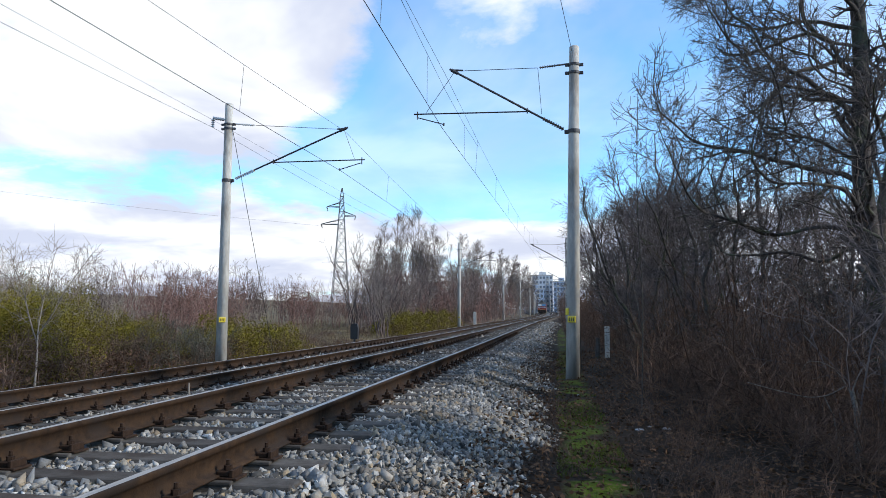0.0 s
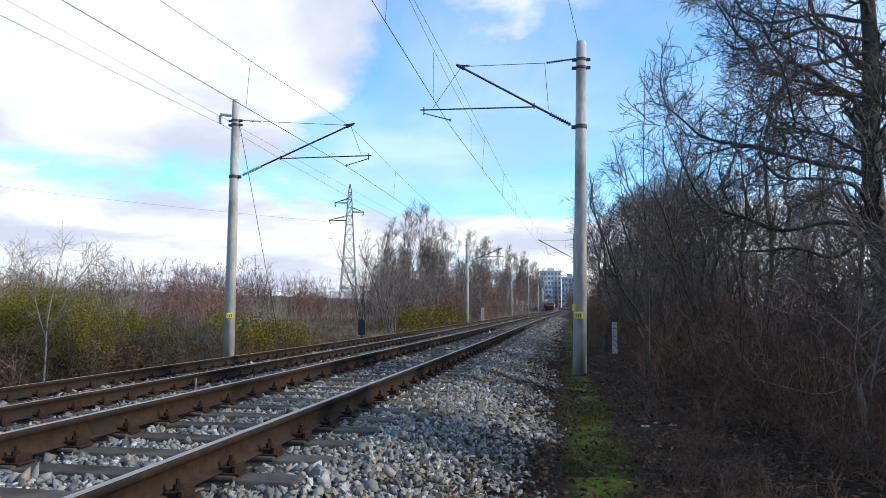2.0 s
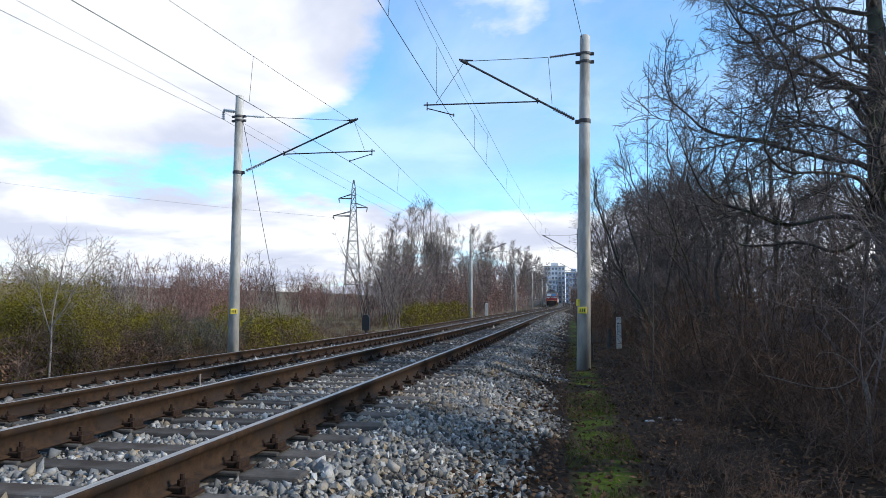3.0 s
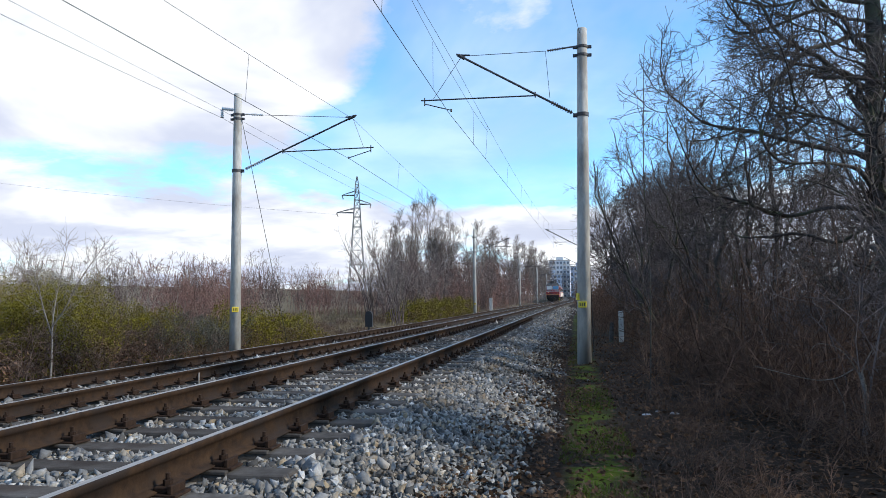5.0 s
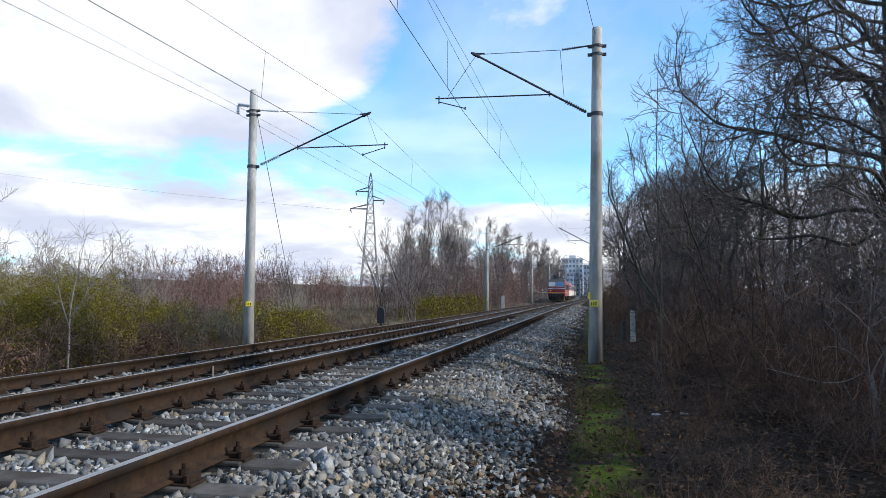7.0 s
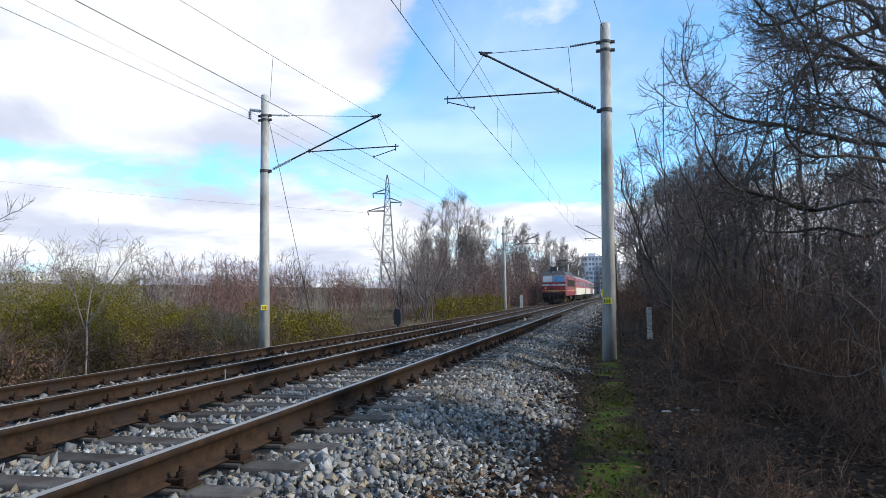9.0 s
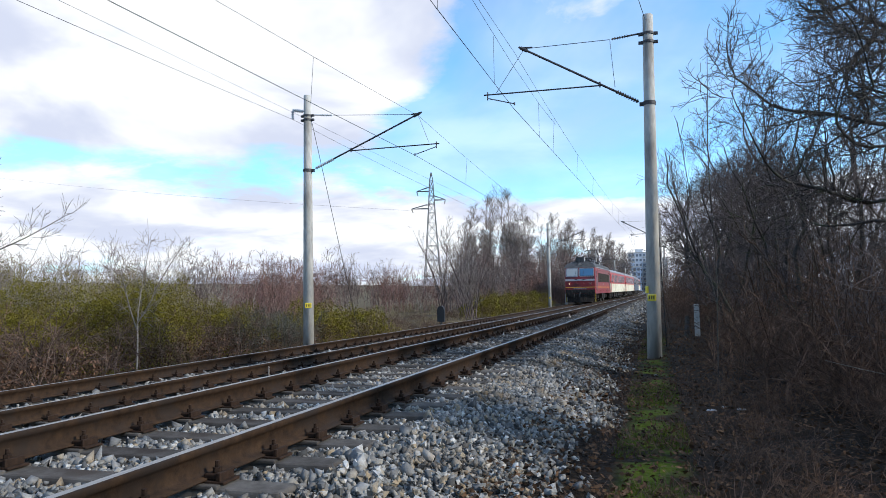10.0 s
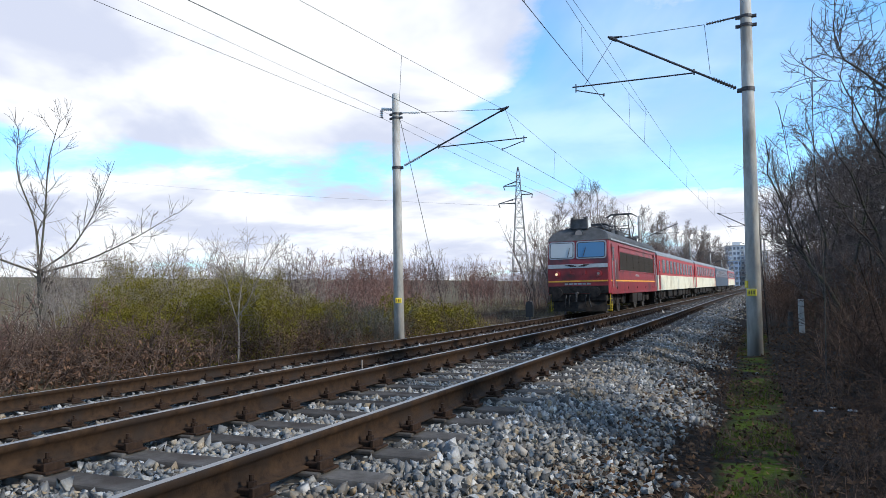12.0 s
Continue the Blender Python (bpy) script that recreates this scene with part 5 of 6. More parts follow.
def thicket():
    """Dense brown shoots and tangled brush along the wood's edge."""
    rng = np.random.default_rng(8)
    kinds = []
    for seed, n, h, lean, mt in ((31, 18, (0.9, 2.4), 0.5, M_BRUSH), (32, 16, (1.2, 3.2), 0.42, M_WOODTWIG), (33, 16, (0.3, 1.0), 1.1, M_BRUSH), (34, 14, (1.5, 3.8), 0.36, M_WOODTWIG)):
        rr = np.random.default_rng(seed)
        P, R = stems(rr, n, 0.6, h, 0.011, 0.0045, lean, 6)
        Q, S = sprout(rr, P, R, 6, 0.12, 1.0, (0.5, 1.2), (20, 70), 4, 0.22, 0.0, (0.4, 0.6), 0.004)
        U, T = sprout(rr, Q, S, 4, 0.1, 1.0, (0.2, 0.65), (25, 85), 2, 0.45, 0.0, (0.5, 0.8), 0.0032)
        ob = empty("shrub")
        woody("shoot_tangle", fast_mesh("stems", *join_tubes([(P, R, 3), (Q, S, 3)]), mt), ob)
        woody("twig_tangle", fast_mesh("twigs", *join_tubes([(U, T, 3)]), mt), ob)
        kinds.append(tagged(ob, "tangled leafless brown brush at the wood's edge", "shrub", "brush of the wood"))
    places = []
    for y in np.concatenate([np.arange(8.0, 16, 1.25), np.arange(16, 34, 2.0), np.arange(34, 70, 5.0), np.arange(70, 200, 16.0)]):
        edge = np.interp(y, (7, 9.5, 12, 16, 23, 26, 40, 60, 200), (3.0, 2.9, 2.8, 2.8, 2.9, 1.9, 2.0, 2.5, 4.6)) + bend(y) * 0.8
        step = 1.15 if y < 16 else 1.6 if y < 34 else 2.6 if y < 70 else 5
        for j in range(4 if y < 16 else 3 if y < 70 else 2):
            places.append((edge + j * step * 1.15 + rng.uniform(-0.3, 0.3), y + rng.uniform(-0.5, 0.5), j, y))
    low = []
    for y in np.arange(4.8, 15, 1.25):
        for x in np.arange(np.interp(y, (4, 8, 17), (1.3, 1.4, 1.9)), 4.2, 1.2):
            low.append((x + rng.uniform(-0.25, 0.25), y + rng.uniform(-0.25, 0.25), -1, np.interp(x, (1, 2.2, 4.6), (0.3, 0.5, 0.8)) * rng.uniform(0.8, 1.2)))
    places += low
    # out-of-view brush added on the right to cast shade on the near shoulder
    for y in np.arange(-4.0, 7.0, 1.8):
        for x in (3.6, 4.8):
            places.append((x + 0.12 * max(y, 0) + rng.uniform(-0.3, 0.3), y, 3, 10.0))
    # the marker post stands clear of the brush
    places = [p for p in places if not (p[0] < 0.75 + 0.105 * p[1] and 9 < p[1] < 24.3)]
    used = [False] * 4
    for x, y, j, y0 in places:
        k = 2 if j < 0 else (2 if rng.uniform() < 0.6 else 0) if j == 0 else int(rng.choice([0, 1, 3, 1]))
        s = y0 if j < 0 else rng.uniform(0.8, 1.25) * (1 if y0 < 34 else 1.4 if y0 < 70 else 2.0)
        m = pose(x, y, gz_at(x, y) - 0.05, 0, 0, rng.uniform(0, 360))
        if not used[k]:
            used[k] = True
            ob = kinds[k]
            ob.matrix_basis = m
        else:
            ob = copy_thing(kinds[k], m)
        ob.scale = (s, s, s)


def left_plants():
    rng = np.random.default_rng(14)
    # yellow-green leafy bushes beside the line
    def bush(x, y, r, h, n, size, label="yellow-green leafy bush among bare twigs"):
        z = gz_at(x, y)
        ob = empty("bush", pose(x, y, z))
        P, R = stems(rng, int(26 * max(1, r / 1.2)), r * 0.45, (h * 0.45, h * 0.92), 0.009, 0.004, 0.6, 6)
        Q, S = sprout(rng, P, R, 5, 0.2, 1.0, (0.3, 0.8), (30, 80), 4, 0.24, 0.0, (0.4, 0.6), 0.004)
        woody("shoot_tangle", fast_mesh("stems", *join_tubes([(P, R, 3), (Q, S, 3)]), M_BRAMBLE), ob)
        woody("foliage", fast_mesh("foliage", *leaves(rng, (0, 0, 0.0), (r, r, h), n, size), M_LEAF), ob)
        tagged(ob, label, "bush", "leafy bushes")
    for x, y, r, h, n in ((-12.0, 11.2, 1.4, 1.55, 10000), (-11.6, 13.4, 1.7, 1.95, 15000), (-12.4, 15.6, 1.7, 2.05, 15000), (-11.3, 17.4, 1.4, 1.45, 10000),
                          (-13.8, 13.2, 1.8, 2.25, 12000), (-14.2, 17.5, 1.9, 2.3, 10000)):
        bush(x, y, r, h, int(n * 3.4), 0.019)
    for x, y, r, h, n in ((-10.6, 21.8, 1.3, 1.25, 5000), (-10.0, 24.0, 1.3, 1.2, 5000), (-11.8, 23.5, 1.5, 1.45, 5000)):
        bush(x, y, r, h, int(n * 2), 0.030)
    for x, y, r, h, n in ((-10.5, 45.5, 1.6, 1.5, 4500), (-10.3, 49, 1.7, 1.6, 4500), (-10.15, 53.5, 1.6, 1.6, 4500), (-10.1, 58.5, 1.6, 1.7, 4000), (-9.95, 64.0, 1.6, 1.7, 4000)):
        bush(x, y, r, h, int(n * 1.5), 0.045, "yellowing bush beside the far track")
    # kinds of bare shrub, then copies
    def shrub(seed, n, h, lean, mt, spread, per, ln, label, r=0.012, tip=0.005):
        rr = np.random.default_rng(seed)
        P, R = stems(rr, n, spread, h, r, tip, lean, 5)
        Q, S = sprout(rr, P, R, per, 0.2, 1.0, ln, (22, 68), 4, 0.20, 0.03, (0.4, 0.6), tip)
        U, T = sprout(rr, Q, S, 3, 0.1, 1.0, (ln[0] * 0.4, ln[1] * 0.5), (25, 70), 2, 0.2, 0.02, (0.6, 0.9), tip * 0.75)
        ob = empty("shrub")
        woody("shoot_tangle", fast_mesh("stems", *join_tubes([(P, R, 3), (Q, S, 3)]), mt), ob)
        woody("twig_tangle", fast_mesh("twigs", *join_tubes([(U, T, 3)]), mt), ob)
        return tagged(ob, label, "shrub", "bare shrubs of the field")
    low = shrub(41, 22, (0.3, 0.9), 0.9, M_BRAMBLE, 0.5, 5, (0.25, 0.6), "low tangle of brown brambles beside the track", 0.007, 0.004)
    woody("foliage", fast_mesh("foliage", *leaves(np.random.default_rng(47), (0, 0, 0.0), (0.75, 0.75, 0.62), 900, 0.026), M_DEADLEAF), low)
    pale = shrub(42, 20, (1.4, 2.8), 0.42, M_PALETWIG, 0.6, 7, (0.4, 1.0), "pale leafless shrub with fine arching twigs", 0.009, 0.0042)
    red = shrub(43, 26, (1.6, 3.4), 0.38, M_REDTWIG, 0.7, 7, (0.4, 1.0), "dense reddish leafless shrub in the field", 0.011, 0.006)
    grey = shrub(44, 22, (2.0, 4.4), 0.34, M_SHRUBTWIG, 0.6, 8, (0.5, 1.3), "tall grey-brown leafless shrub in the field", 0.018, 0.008)
    dense = shrub(45, 34, (0.5, 1.25), 0.75, M_DARKSHRUB, 0.55, 7, (0.25, 0.6), "dense dull grey-green leafless shrub before the mast", 0.007, 0.004)
    first = {}
    def set_out(ob, x, y, s, dz=0.0):
        m = pose(x, y, gz_at(x, y) - 0.05 + dz, 0, 0, rng.uniform(0, 360))
        if ob not in first:
            first[ob] = True
            ob.matrix_basis = m
            t = ob
        else:
            t = copy_thing(ob, m)
        t.scale = (s, s, s)
    for y in np.arange(5.0, 36, 1.15):
        set_out(low, -10.2 + rng.uniform(-0.35, 0.2), y, rng.uniform(1.1, 1.6) if y < 17 else rng.uniform(0.8, 1.1) if y < 23 else rng.uniform(0.35, 0.6))
        if y < 11:
            set_out(low, -11.2 + rng.uniform(-0.5, 0.5), y + 0.4, rng.uniform(0.9, 1.5))
    for y in np.arange(3.0, 11, 1.2):
        for x in (-11.6, -13.0, -14.6, -16.4):
            if rng.uniform() < 0.72:
                set_out(low, x + rng.uniform(-0.4, 0.4), y + rng.uniform(-0.5, 0.5), rng.uniform(1.1, 1.7) if x > -14 else rng.uniform(0.8, 1.2))
            else:
                set_out(red, x + rng.uniform(-0.4, 0.4), y + rng.uniform(-0.5, 0.5), rng.uniform(0.42, 0.58))
    for x, y, s in ((-15.6, 12.2, 1.15), (-15.8, 14.0, 1.2), (-16.2, 16.0, 1.2), (-16.5, 18.0, 1.2), (-17.2, 20.5, 1.2), (-14.2, 20.8, 1.1), (-13.2, 10.8, 1.0), (-13.8, 12.8, 1.1), (-13.0, 14.6, 1.0), (-14.5, 15.5, 1.1), (-12.8, 16.5, 0.95), (-14.8, 18.6, 1.05)):
        set_out(pale, x, y, s)
    for x, y, s in ((-16.0, 25.5, 1.0), (-15.2, 28.5, 1.05), (-16.8, 29.0, 1.05), (-14.2, 27.0, 0.85), (-18.5, 31, 1.1), (-17, 34, 1.0), (-22, 44, 1.15), (-24.5, 48, 1.1), (-19.5, 50, 1.15), (-17.5, 56, 1.1), (-21, 58, 1.2), (-24, 62, 1.2), (-17, 63, 1.1), (-15, 55, 1.0)):
        set_out(red, x, y, s)
    for k in range(32):
        y = rng.uniform(34, 95)
        x = -rng.uniform(13, 20) - (y - 30) * rng.uniform(0.10, 0.62)
        set_out([grey, red, pale, grey][k % 4], x, y, rng.uniform(0.75, 1.15))
    for k in range(20):
        y = rng.uniform(60, 140)
        set_out([grey, red][k % 2], -rng.uniform(10.5, 17) + float(bend(y)), y, rng.uniform(0.8, 1.25))
    for k in range(30):
        y = rng.uniform(10, 75)
        set_out([grey, pale, red][k % 3], -rng.uniform(45, 125), y, rng.uniform(0.55, 1.0))
    for k in range(16):
        y = rng.uniform(30, 70)
        set_out([grey, red, grey, pale, red][k % 5], -y * rng.uniform(0.50, 0.95) - 4, y, rng.uniform(0.7, 1.1))
    for k in range(18):
        y = rng.uniform(85, 190)
        set_out(grey if k % 3 else red, -rng.uniform(11.5, 26) + float(bend(y)), y, rng.uniform(1.5, 2.3))
    for k in range(18):
        y = rng.uniform(54, 112)
        set_out(grey if k % 4 else red, -rng.uniform(10.8, 16.5) + float(bend(y)), y, rng.uniform(1.1, 1.7))
    for x, y in ((-12, 318), (-15.5, 335), (-10.5, 345), (-13, 362), (-18, 350), (-10, 378), (-14, 390), (-21, 372), (3, 300), (4.5, 325), (2.5, 345), (5.5, 360), (3, 385), (-9, 446), (-4.5, 448), (0.5, 446), (5, 444)):
        set_out(grey, x, y, rng.uniform(2.0, 2.7))
    for x, y, s in ((-10.3, 16.9, 0.8), (-10.35, 17.7, 1.0), (-10.5, 18.5, 1.05), (-10.9, 18.1, 1.15), (-10.3, 19.3, 0.95), (-10.8, 19.5, 1.0)):
        set_out(dense, x, y, s)
    # low brush in the dip beyond the signal
    for k in range(14):
        set_out(low, -rng.uniform(10.4, 16.5), rng.uniform(27, 46), rng.uniform(0.45, 0.85))
    # young tree and multi-stemmed trees
    sap = plant("tree", 61, [line([(0, 0, -0.4), (0.03, 0, 0.5), (0.0, 0, 1.0), (0.1, 0, 1.6), (0.25, 0.1, 2.6)], 0.026, 0.006, 14), line([(0, 0, 0.75), (-0.25, 0, 1.3), (-0.5, 0.1, 1.9), (-0.9, 0.1, 2.5)], 0.02, 0.006, 12), line([(0, 0, 0.9), (0.35, 0, 1.3), (0.6, 0.1, 1.9), (1.2, 0.1, 2.6)], 0.02, 0.006, 12)],
                [(14, 0.2, 1, (0.6, 1.4), (25, 65), 7, 0.26, 0.02, (0.3, 0.5), 0.004, 3), (9, 0.1, 1, (0.25, 0.7), (25, 75), 4, 0.3, 0.02, (0.5, 0.8), 0.003, 3)],
                M_PALETWIG, M_GREYTWIG, "pale young bare tree among the bushes", "tree", 7)
    sap.matrix_basis = pose(-9.86, 12.3, -0.45)
    sap.scale = (0.85, 0.85, 0.92)
    tx, ty = -16.0, 12.2
    tz = gz_at(tx, ty)
    z0 = 1.60 - tz
    lt = plant("tree", 62, [line([(0, 0, -0.3), (0.05, 0, z0 * 0.5), (0, 0, z0)], 0.085, 0.065, 10),
                            line([(0, 0, z0), (-0.1, 0, z0 + 1.2), (-0.55, 0, z0 + 2.4), (-0.5, 0.1, z0 + 3.7)], 0.030, 0.006, 16),
                            line([(0, 0, z0), (0.1, 0, z0 + 1.4), (0.15, 0, z0 + 2.8), (0.4, 0.1, z0 + 3.9)], 0.030, 0.006, 16),
                            line([(0, 0, z0 - 0.05), (0.7, 0, z0 + 0.5), (1.2, 0.2, z0 + 1.4), (1.7, 0.2, z0 + 2.9)], 0.030, 0.006, 16),
                            line([(0, 0, z0 - 0.1), (1.1, 0.3, z0 + 0.25), (2.3, 0.5, z0 + 0.9), (3.3, 0.6, z0 + 1.6)], 0.030, 0.006, 16),
                            line([(0, 0, z0 - 0.1), (-1.0, -0.2, z0 + 0.3), (-2.0, -0.4, z0 + 0.9), (-2.8, -0.4, z0 + 1.6)], 0.030, 0.006, 16)],
               [(12, 0.2, 1, (0.5, 1.4), (22, 50), 8, 0.13, 0.08, (0.4, 0.6), 0.005, 4), (8, 0.2, 1, (0.25, 0.7), (22, 55), 5, 0.15, 0.06, (0.5, 0.8), 0.004, 3)],
               M_BARK, M_TWIG, "bare tree with few spreading limbs in the brush", "tree", 8)
    lt.matrix_basis = pose(tx, ty, tz, 0, 0, 53)
    rr = np.random.default_rng(71)
    P, R = stems(rr, 14, 0.35, (3.0, 6.0), 0.035, 0.009, 0.42, 9, 0.022)
    ms = plant("tree", 63, [(P, R)], [(8, 0.2, 1, (0.8, 1.8), (20, 60), 6, 0.18, 0.06, (0.3, 0.5), 0.008, 3), (7, 0.15, 1, (0.35, 0.9), (22, 60), 3, 0.2, 0.06, (0.5, 0.7), 0.0055, 3)],
               M_SHRUBTWIG, M_GREYTWIG, "many-stemmed bare tree beside the track", "tree", 6)
    ms.matrix_basis = pose(-10.6, 42.6, gz_at(-10.6, 42.6))
    for x, y, s in ((-12.0, 46.5, 0.95), (-13.2, 51.0, 1.0), (-15, 52, 1.15), (-12.5, 58, 1.0), (-13, 70, 1.2), (-12, 80, 1.2), (-11.5, 92, 1.3)):
        c = copy_thing(ms, pose(x, y, gz_at(x, y), 0, 0, rng.uniform(0, 360)))
        c.scale = (s, s, s)
    # tall poplars and the far wood
    kinds = []
    for seed in (81, 82):
        r2 = np.random.default_rng(seed)
        P, R = stems(r2, 6, 0.7, (9, 16), 0.11, 0.025, 0.26, 10, 0.014)
        kinds.append(plant("tree", seed, [(P, R)], [(16, 0.15, 1.0, (2.4, 5.6), (18, 38), 6, 0.05, 0.035, (0.3, 0.45), 0.020, 3), (12, 0.12, 1, (0.8, 2.2), (18, 44), 4, 0.07, 0.04, (0.5, 0.8), 0.014, 3), (2, 0.2, 1, (0.4, 1.1), (18, 44), 2, 0.07, 0.03, (0.6, 0.9), 0.012, 3)],
                           M_GREYTWIG, M_GREYTWIG, "tall bare poplar with upswept branches", "tree", 6, "poplars"))
    pl = [(-23.6, 118, 0.95), (-30.0, 114, 0.80), (-26.2, 116, 0.86), (-20.6, 119, 0.80), (-18.2, 125, 0.75), (-24.5, 130, 0.85), (-16.5, 140, 0.72), (-18, 155, 0.82), (-14, 170, 0.78), (-15.5, 185, 0.88), (-12, 200, 0.82), (-14, 215, 0.92), (-11.5, 228, 0.85), (-13.5, 245, 0.95), (-11, 258, 0.9), (-13, 275, 1.0), (-22, 180, 0.95), (-11, 290, 0.95), (-28, 124, 0.7), (-10.8, 310, 0.95)]
    for k, (x, y, s) in enumerate(pl):
        m = pose(x, y, gz_at(x, y) - 0.2, 0, 0, rng.uniform(0, 360))
        t = kinds[k] if k < 2 else copy_thing(kinds[k % 2], m)
        t.matrix_basis = m
        t.scale = (s * 1.08, s * 1.08, s * 1.16)
    for k in range(7):
        y = rng.uniform(60, 120)
        x = -rng.uniform(70, 160)
        t = copy_thing(ms, pose(x, y, gz_at(x, y), 0, 0, rng.uniform(0, 360)))
        t.scale = (1.0, 1.0, 0.9)


def ground_cover():
    rng = np.random.default_rng(19)

    def blades(n, x0, x1, y0, y1, hgt, w, mt, name, label, lean=0.5):
        x, y = rng.uniform(x0, x1, n), y0 + (y1 - y0) * rng.uniform(0, 1, n) ** 1.4
        keep = np.array([noise.noise((a * 0.8, b * 0.8, 5.0)) + 0.5 * noise.noise((a * 3, b * 3, 1.0)) for a, b in zip(x, y)]) > -0.05
        x, y = x[keep], y[keep]
        n = len(x)
        z = ground_height(x, y) - 0.01
        a = rng.uniform(0, 2 * np.pi, n)
        h = hgt * rng.uniform(0.5, 1.5, n)
        d = np.stack([np.cos(a), np.sin(a), np.zeros(n)], 1)
        t = np.stack([rng.normal(size=n) * lean, rng.normal(size=n) * lean, np.ones(n)], 1) * h[:, None]
        p = np.stack([x, y, z], 1)
        V = np.stack([p - d * w, p + d * w, p + t + d * w * 0.25, p + t - d * w * 0.25], 1)
        ob = put(name, fast_mesh(name, V.reshape(-1, 3), np.arange(4 * n).reshape(n, 4), mt))
        tagged(ob, label, "grass", kind="stuff")
    blades(26000, 0.0, 0.64, 3.2, 22, 0.028, 0.0035, M_GRASS, "moss_grass", "short bright green moss and grass on the path")
    blades(24000, -0.8, 4.5, 4.0, 20, 0.10, 0.0025, M_BRUSH, "dead_stalks", "thin dead stalks among the fallen leaves", 0.8)
    blades(26000, -24, -9.8, 20, 70, 0.22, 0.010, M_DRY, "dry_grass", "dry straw-coloured grass beyond the line", 0.5)
    blades(16000, -60, -14, 6, 40, 0.22, 0.014, M_DRY, "dry_grass", "dry straw-coloured grass of the open field", 0.5)
    n = 26000
    x, y = rng.uniform(-0.8, 5.0, n), 4.2 + 22 * rng.uniform(0, 1, n) ** 1.5
    z = np.maximum(ground_height(x, y), np.where(x < 0.3, bed_height(x), -9)) + rng.uniform(0.005, 0.05, n)
    a = rng.normal(size=(n, 3)) * np.array([1, 1, 0.35])
    a /= np.linalg.norm(a, axis=1, keepdims=True)
    b = np.cross(a, rng.normal(size=(n, 3)) * np.array([0.4, 0.4, 1]))
    b /= np.linalg.norm(b, axis=1, keepdims=True)
    s = rng.uniform(0.012, 0.034, (n, 1))
    p = np.stack([x, y, z], 1)
    V = np.stack([p - a * s, p + b * s * 0.6, p + a * s, p - b * s * 0.6], 1)
    ob = put("leaf_litter", fast_mesh("leaf_litter", V.reshape(-1, 3), np.arange(4 * n).reshape(n, 4), M_LITTER))
    tagged(ob, "brown fallen leaves under the trees", "leaves", kind="stuff")


right_trees()
thicket()
left_plants()
ground_cover()


# ---- lineside things, pylon and far buildings ----
def make_stake():
    s = empty("marker_post", pose(1.58, 22.8, gz_at(1.58, 22.8)))
    bm = B()
    box(bm, -0.075, 0.075, -0.06, 0.06, -0.3, 0.98, 0.012)
    part("post", bm, M_CONCRETE, s)
    tagged(s, "short grey concrete marker post beside the path", "post")
    d = empty("stump", pose(1.28, 22.9, gz_at(1.28, 22.9)))
    bm = B()
    rod(bm, (0, 0, -0.1), (0.03, 0, 0.62), 0.085, 0.065, sides=9)
    part("stub", bm, M_BARK, d)
    tagged(d, "dark rotten post stump beside the concrete marker", "stump")


def make_dwarf_signal():
    """Seen from behind: a dark rounded housing on a short leg."""
    d = empty("dwarf_signal", pose(-8.76, 30.35, -0.32))
    bm = B()
    prof = [(-0.16, 0.0), (0.16, 0.0), (0.165, 0.5), (0.12, 0.66), (0.0, 0.70), (-0.12, 0.66), (-0.165, 0.5)]
    a = [bm.verts.new((x, -0.10, z + 0.02)) for x, z in prof]
    b = [bm.verts.new((x * 0.92, 0.12, z + 0.02)) for x, z in prof]
    bm.faces.new(a)
    bm.faces.new(list(reversed(b)))
    for i in range(7):
        bm.faces.new((a[i], a[(i + 1) % 7], b[(i + 1) % 7], b[i]))
    part("housing", bm, M_BLACK, d)
    bm = B()
    rod(bm, (0, 0, -0.6), (0, 0, 0.05), 0.05, sides=8)
    part("leg", bm, M_STEEL, d)
    for z in (0.22, 0.48):
        bm = B()
        rod(bm, (0, 0.12, z), (0, 0.26, z), 0.075, sides=12)
        part("hood", bm, M_BLACK, d)
    tagged(d, "black dwarf signal standing beside the far track", "signal")
    k = empty("kilometre_post", pose(-8.6, 76.0, float(grade(76)) - 0.7))
    bm = B()
    box(bm, -0.16, 0.16, -0.06, 0.06, 0.0, 1.5, 0.02)
    part("post", bm, M_CONCRETE, k)
    tagged(k, "small grey lineside post", "post")


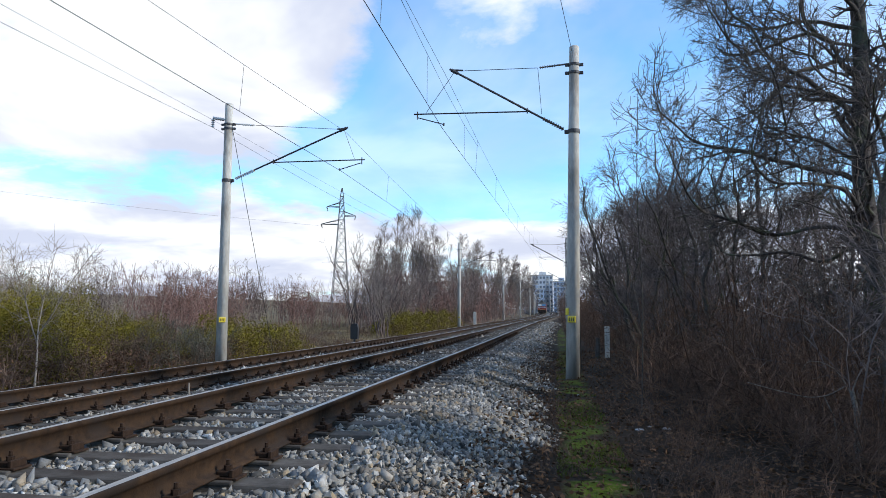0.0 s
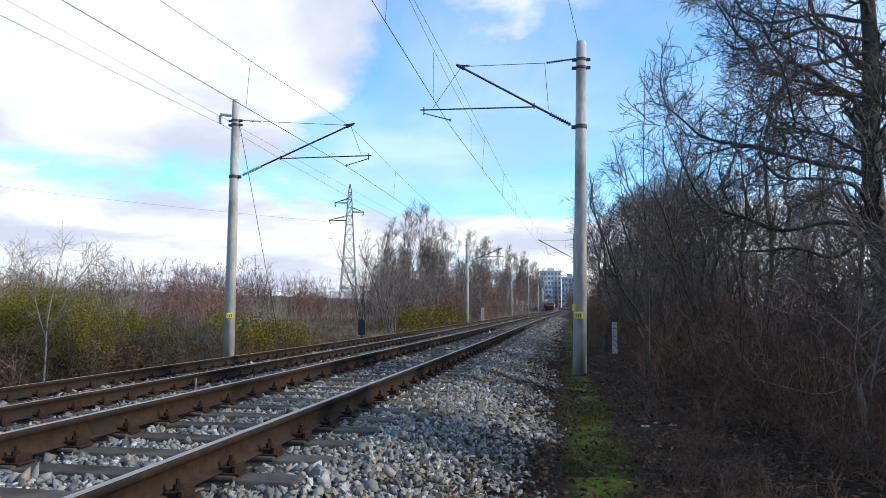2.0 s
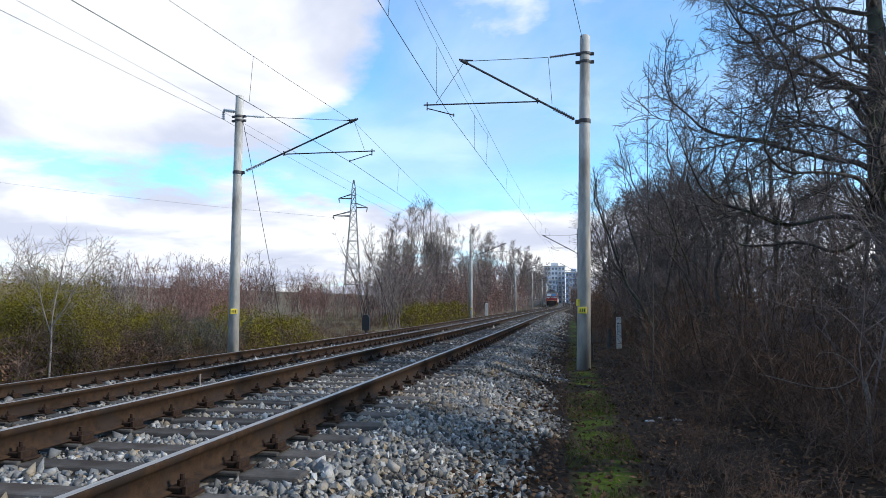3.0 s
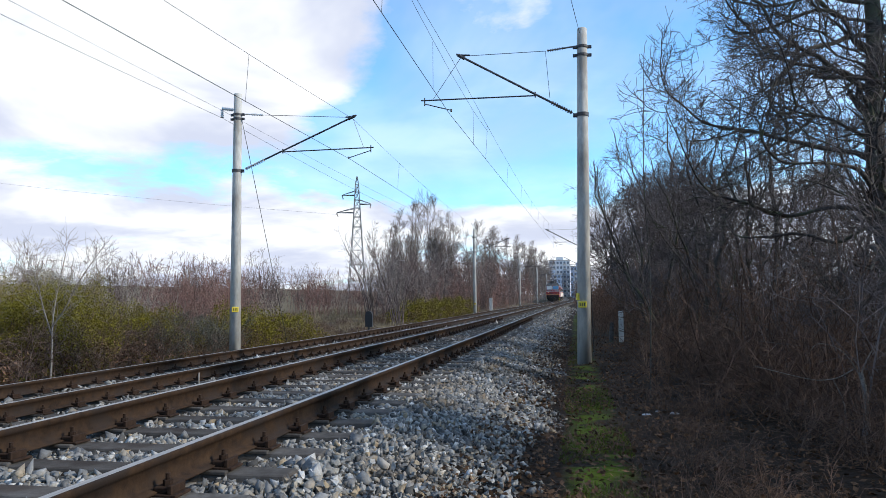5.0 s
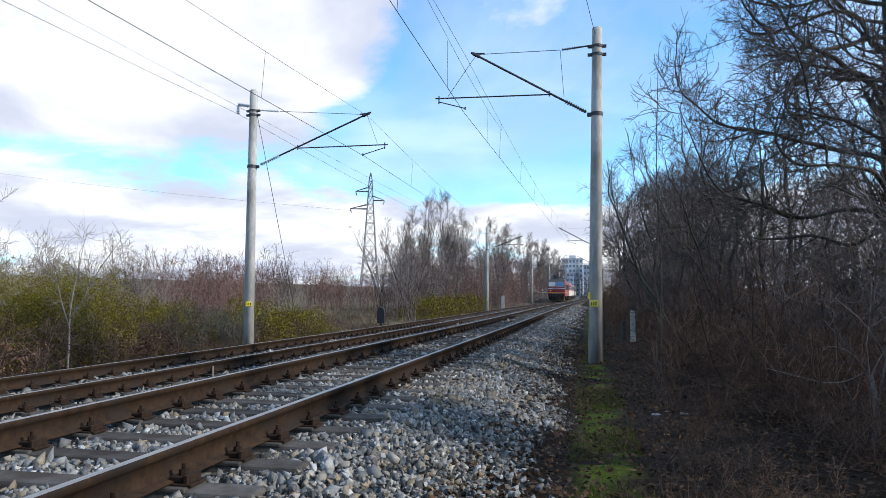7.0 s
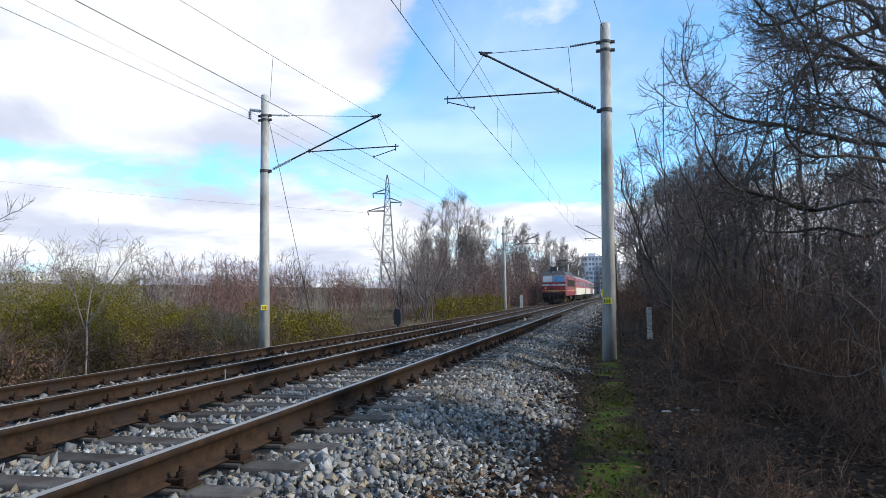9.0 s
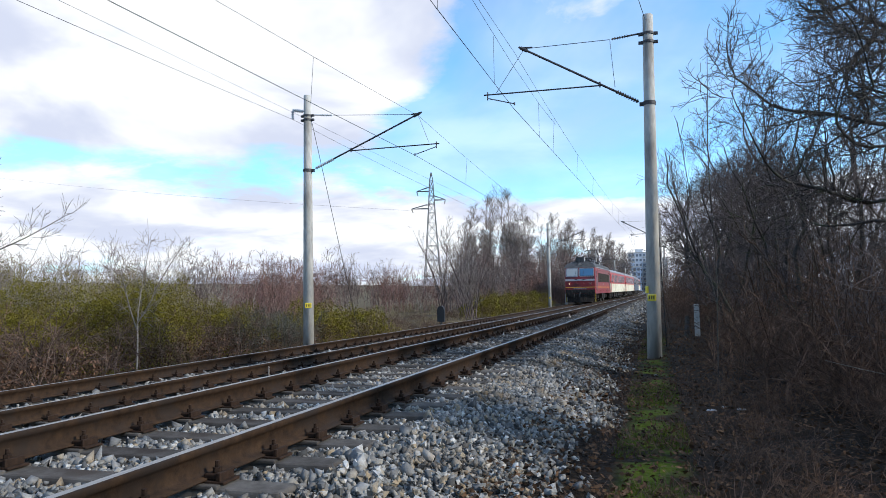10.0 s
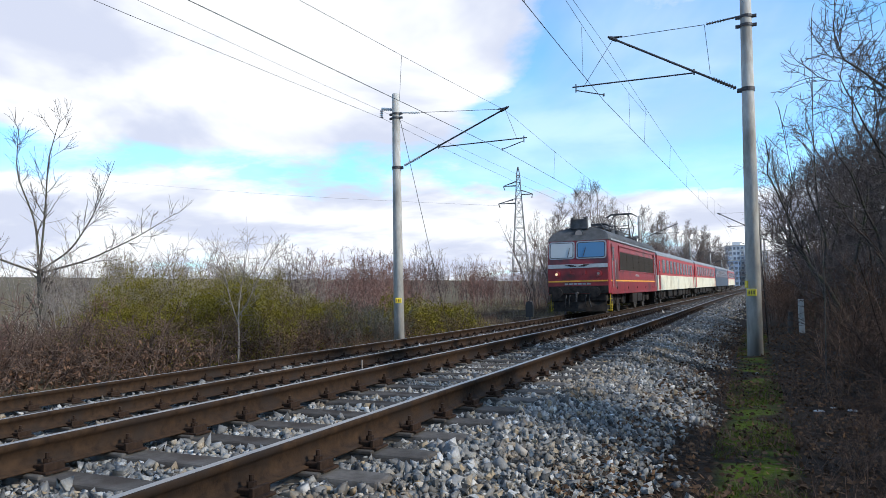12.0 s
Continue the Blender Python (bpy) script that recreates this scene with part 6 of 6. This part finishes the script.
def make_pylon():
    x, y = -46.7, 150.0
    z = gz_at(x, y)
    p = empty("pylon", pose(x, y, z, 0, 0, 12))
    H = 28.8 - z
    half = lambda h: 1.85 * (1 - h / H) ** 1.15 * 0.92 + 0.28 if h < H else 0.1
    r = 0.085
    bm = B()
    lv = [0.0, 4.0, 7.6, 10.8, 13.6, 16.0, 18.2, 20.2, 22.0, 23.8, 25.4, H - 0.2]
    cs = ((-1, -1), (1, -1), (1, 1), (-1, 1))
    for a, b in zip(lv[:-1], lv[1:]):
        for k in range(4):
            c0, c1 = cs[k], cs[(k + 1) % 4]
            p0 = lambda c, h: (c[0] * half(h) * (1 if h < H - 1 else 0.3), c[1] * half(h) * (1 if h < H - 1 else 0.3), h)
            rod(bm, p0(c0, a), p0(c0, b), r, sides=4)
            rod(bm, p0(c0, a), p0(c1, b), r * 0.6, sides=4)
            rod(bm, p0(c1, a), p0(c0, b), r * 0.6, sides=4)
            rod(bm, p0(c0, b), p0(c1, b), r * 0.6, sides=4)
    part("tower", bm, M_GALV, p)
    for h, s, ln in ((24.4 - z, -1, 3.3), (22.4 - z, 1, 3.1), (20.5 - z, -1, 4.5)):
        bm = B()
        w = half(h)
        for sy in (-1, 1):
            rod(bm, (s * w, sy * w, h), (s * ln, 0, h), 0.09, sides=4)
            rod(bm, (s * w, sy * w, h + 0.95), (s * ln, 0, h + 0.05), 0.07, sides=4)
        part("crossarm", bm, M_GALV, p)
        bm = B()
        insulator(bm, (s * ln, 0, h), (s * ln * 0.93, 0, h - 0.9), 0.16, 6, 0.05)
        part("insulator_string", bm, M_INS, p)
    tagged(p, "grey lattice power pylon with three crossarms in the distance", "pylon")


M_WALL = mat("pale_grey_panel_wall", (0.52, 0.53, 0.55), (0.66, 0.67, 0.69), 0.3, 0.9, 0, 0.1, 2, stain=(0.46, 0.46, 0.47), stain_scale=0.1)
M_BLUEWALL = mat("blue_grey_wall", (0.28, 0.36, 0.48), (0.40, 0.47, 0.58), 0.3, 0.9, 0, 0.1, 2)
M_BALCONY = mat("beige_balcony", (0.38, 0.36, 0.33), (0.5, 0.48, 0.44), 0.5, 0.9, 0, 0)


M_FARGLASS = glass("pale_window_glass", (0.15, 0.17, 0.20), 0.2)


def make_block(x0, x1, y, depth, z0, z1, cols, rows, wall, label):
    b = empty("apartment_block", pose((x0 + x1) / 2, y, z0))
    w, h = (x1 - x0) / 2, z1 - z0
    bm = B()
    box(bm, -w, w, 0, depth, 0, h)
    part("wall", bm, wall, b)
    bm = B()
    box(bm, -w - 0.3, w + 0.3, -0.3, depth + 0.3, h, h + 0.6, 0.05)
    part("roof_slab", bm, M_BALCONY, b)
    bm = B()
    box(bm, -w * 0.35, w * 0.35, depth * 0.3, depth * 0.7, h + 0.6, h + 2.6, 0.05)
    part("lift_house", bm, wall, b)
    fh = h / rows
    for r in range(rows):
        for c in range(cols):
            xc = -w + (c + 0.5) * 2 * w / cols
            ww = 2 * w / cols * 0.30
            bm = B()
            box(bm, xc - ww, xc + ww, -0.06, 0.1, r * fh + 0.9, r * fh + fh - 0.5)
            part("window", bm, M_FARGLASS, b)
            if c in (1, cols - 2):
                bm = B()
                box(bm, xc - ww * 1.4, xc + ww * 1.4, -1.1, 0.0, r * fh + 0.1, r * fh + 1.05, 0.03)
                part("balcony", bm, M_BALCONY, b)
    tagged(b, label, "apartment block", "far buildings")


def make_litter():
    rng = np.random.default_rng(77)
    for x, y, s in ((0.95, 8.6, 0.055), (1.28, 8.75, 0.05), (1.1, 8.9, 0.035), (0.36, 12.2, 0.03)):
        bm = B()
        bmesh.ops.create_icosphere(bm, subdivisions=2, radius=s)
        for v in bm.verts:
            v.co *= 1 + 0.35 * noise.noise(v.co * 22 + Vector((x, y, 0)))
            v.co.z *= 0.45
        ob = part("plastic_scrap", bm, M_PLASTIC, None, m=pose(x, y, gz_at(x, y) + s * 0.25, 0, 0, rng.uniform(0, 360)))
        tagged(ob, "crumpled pale plastic scrap on the leaf litter", "litter", "litter by the path")
    peg = empty("wooden_peg", pose(-5.25, 9.66, -0.55))
    bm = B()
    box(bm, -0.009, 0.009, -0.008, 0.008, 0, 0.36, 0.003)
    part("peg_shaft", bm, M_PALETWIG, peg)
    tagged(peg, "small pale wooden peg stuck between the tracks", "peg")
    br = empty("fallen_branch", pose(2.1, 9.6, gz_at(2.1, 9.6)))
    v, f = join_tubes([(*line([(-0.9, 0.5, 0.45), (-0.45, 0.3, 0.20), (-0.2, 0.05, 0.27), (0.3, 0.0, 0.06), (0.55, -0.25, 0.12), (0.9, -0.3, 0.0)], 0.008, 0.014, 14), 6)])
    put("bough", fast_mesh("bough", v, f, M_BRUSH, True), br)
    tagged(br, "brown dead branch lying in the brush", "branch")
    br = empty("fallen_branch", pose(2.50, 7.7, 0.05, 0, 0, -12))
    br.scale = (0.7, 0.7, 0.66)
    v, f = join_tubes([(*line([(-0.8, 0, 0.12), (-0.35, 0, 0.0), (0.0, 0, -0.08), (0.25, 0, -0.04), (0.45, 0, 0.1)], 0.006, 0.012, 18), 6),
                       (*line([(0.2, 0, -0.05), (0.32, 0, -0.35), (0.35, 0, -0.8)], 0.008, 0.012, 10), 6)])
    put("bough", fast_mesh("bough", v, f, M_PALESTEM, True), br)
    tagged(br, "pale crooked dead bough caught in the brush", "branch")
    st = empty("sapling", pose(2.80, 7.35, gz_at(2.80, 7.35)))
    v, f = join_tubes([(*line([(0.02, 0, -0.1), (0.0, 0, 0.2), (0.02, 0.02, 0.42), (-0.02, 0.02, 0.62)], 0.034, 0.022, 10), 8),
                       (*line([(-0.02, 0.02, 0.60), (0.10, 0.05, 0.86), (0.32, 0.1, 0.98)], 0.007, 0.003, 8), 5),
                       (*line([(-0.02, 0.02, 0.58), (-0.16, 0.0, 0.85), (-0.42, -0.05, 0.92), (-0.50, -0.1, 0.80)], 0.006, 0.003, 10), 5)])
    put("stem", fast_mesh("stem", v, f, M_PALESTEM, True), st)
    tagged(st, "short pale scaly stem with arching shoots in the brush", "sapling")


make_stake()
make_dwarf_signal()
make_pylon()
make_block(-13.6, -1.6, 420, 14, 1.5, 23.6, 6, 8, M_WALL, "grey panel apartment block beyond the wood")
make_block(-17.5, -6.5, 405, 12, 1.5, 15.0, 5, 5, M_BLUEWALL, "bluish apartment block beyond the wood")
make_block(-1.2, 8.0, 410, 12, 1.5, 19.5, 5, 6, M_BLUEWALL, "bluish apartment block half hidden by the wood")
make_litter()


motions()
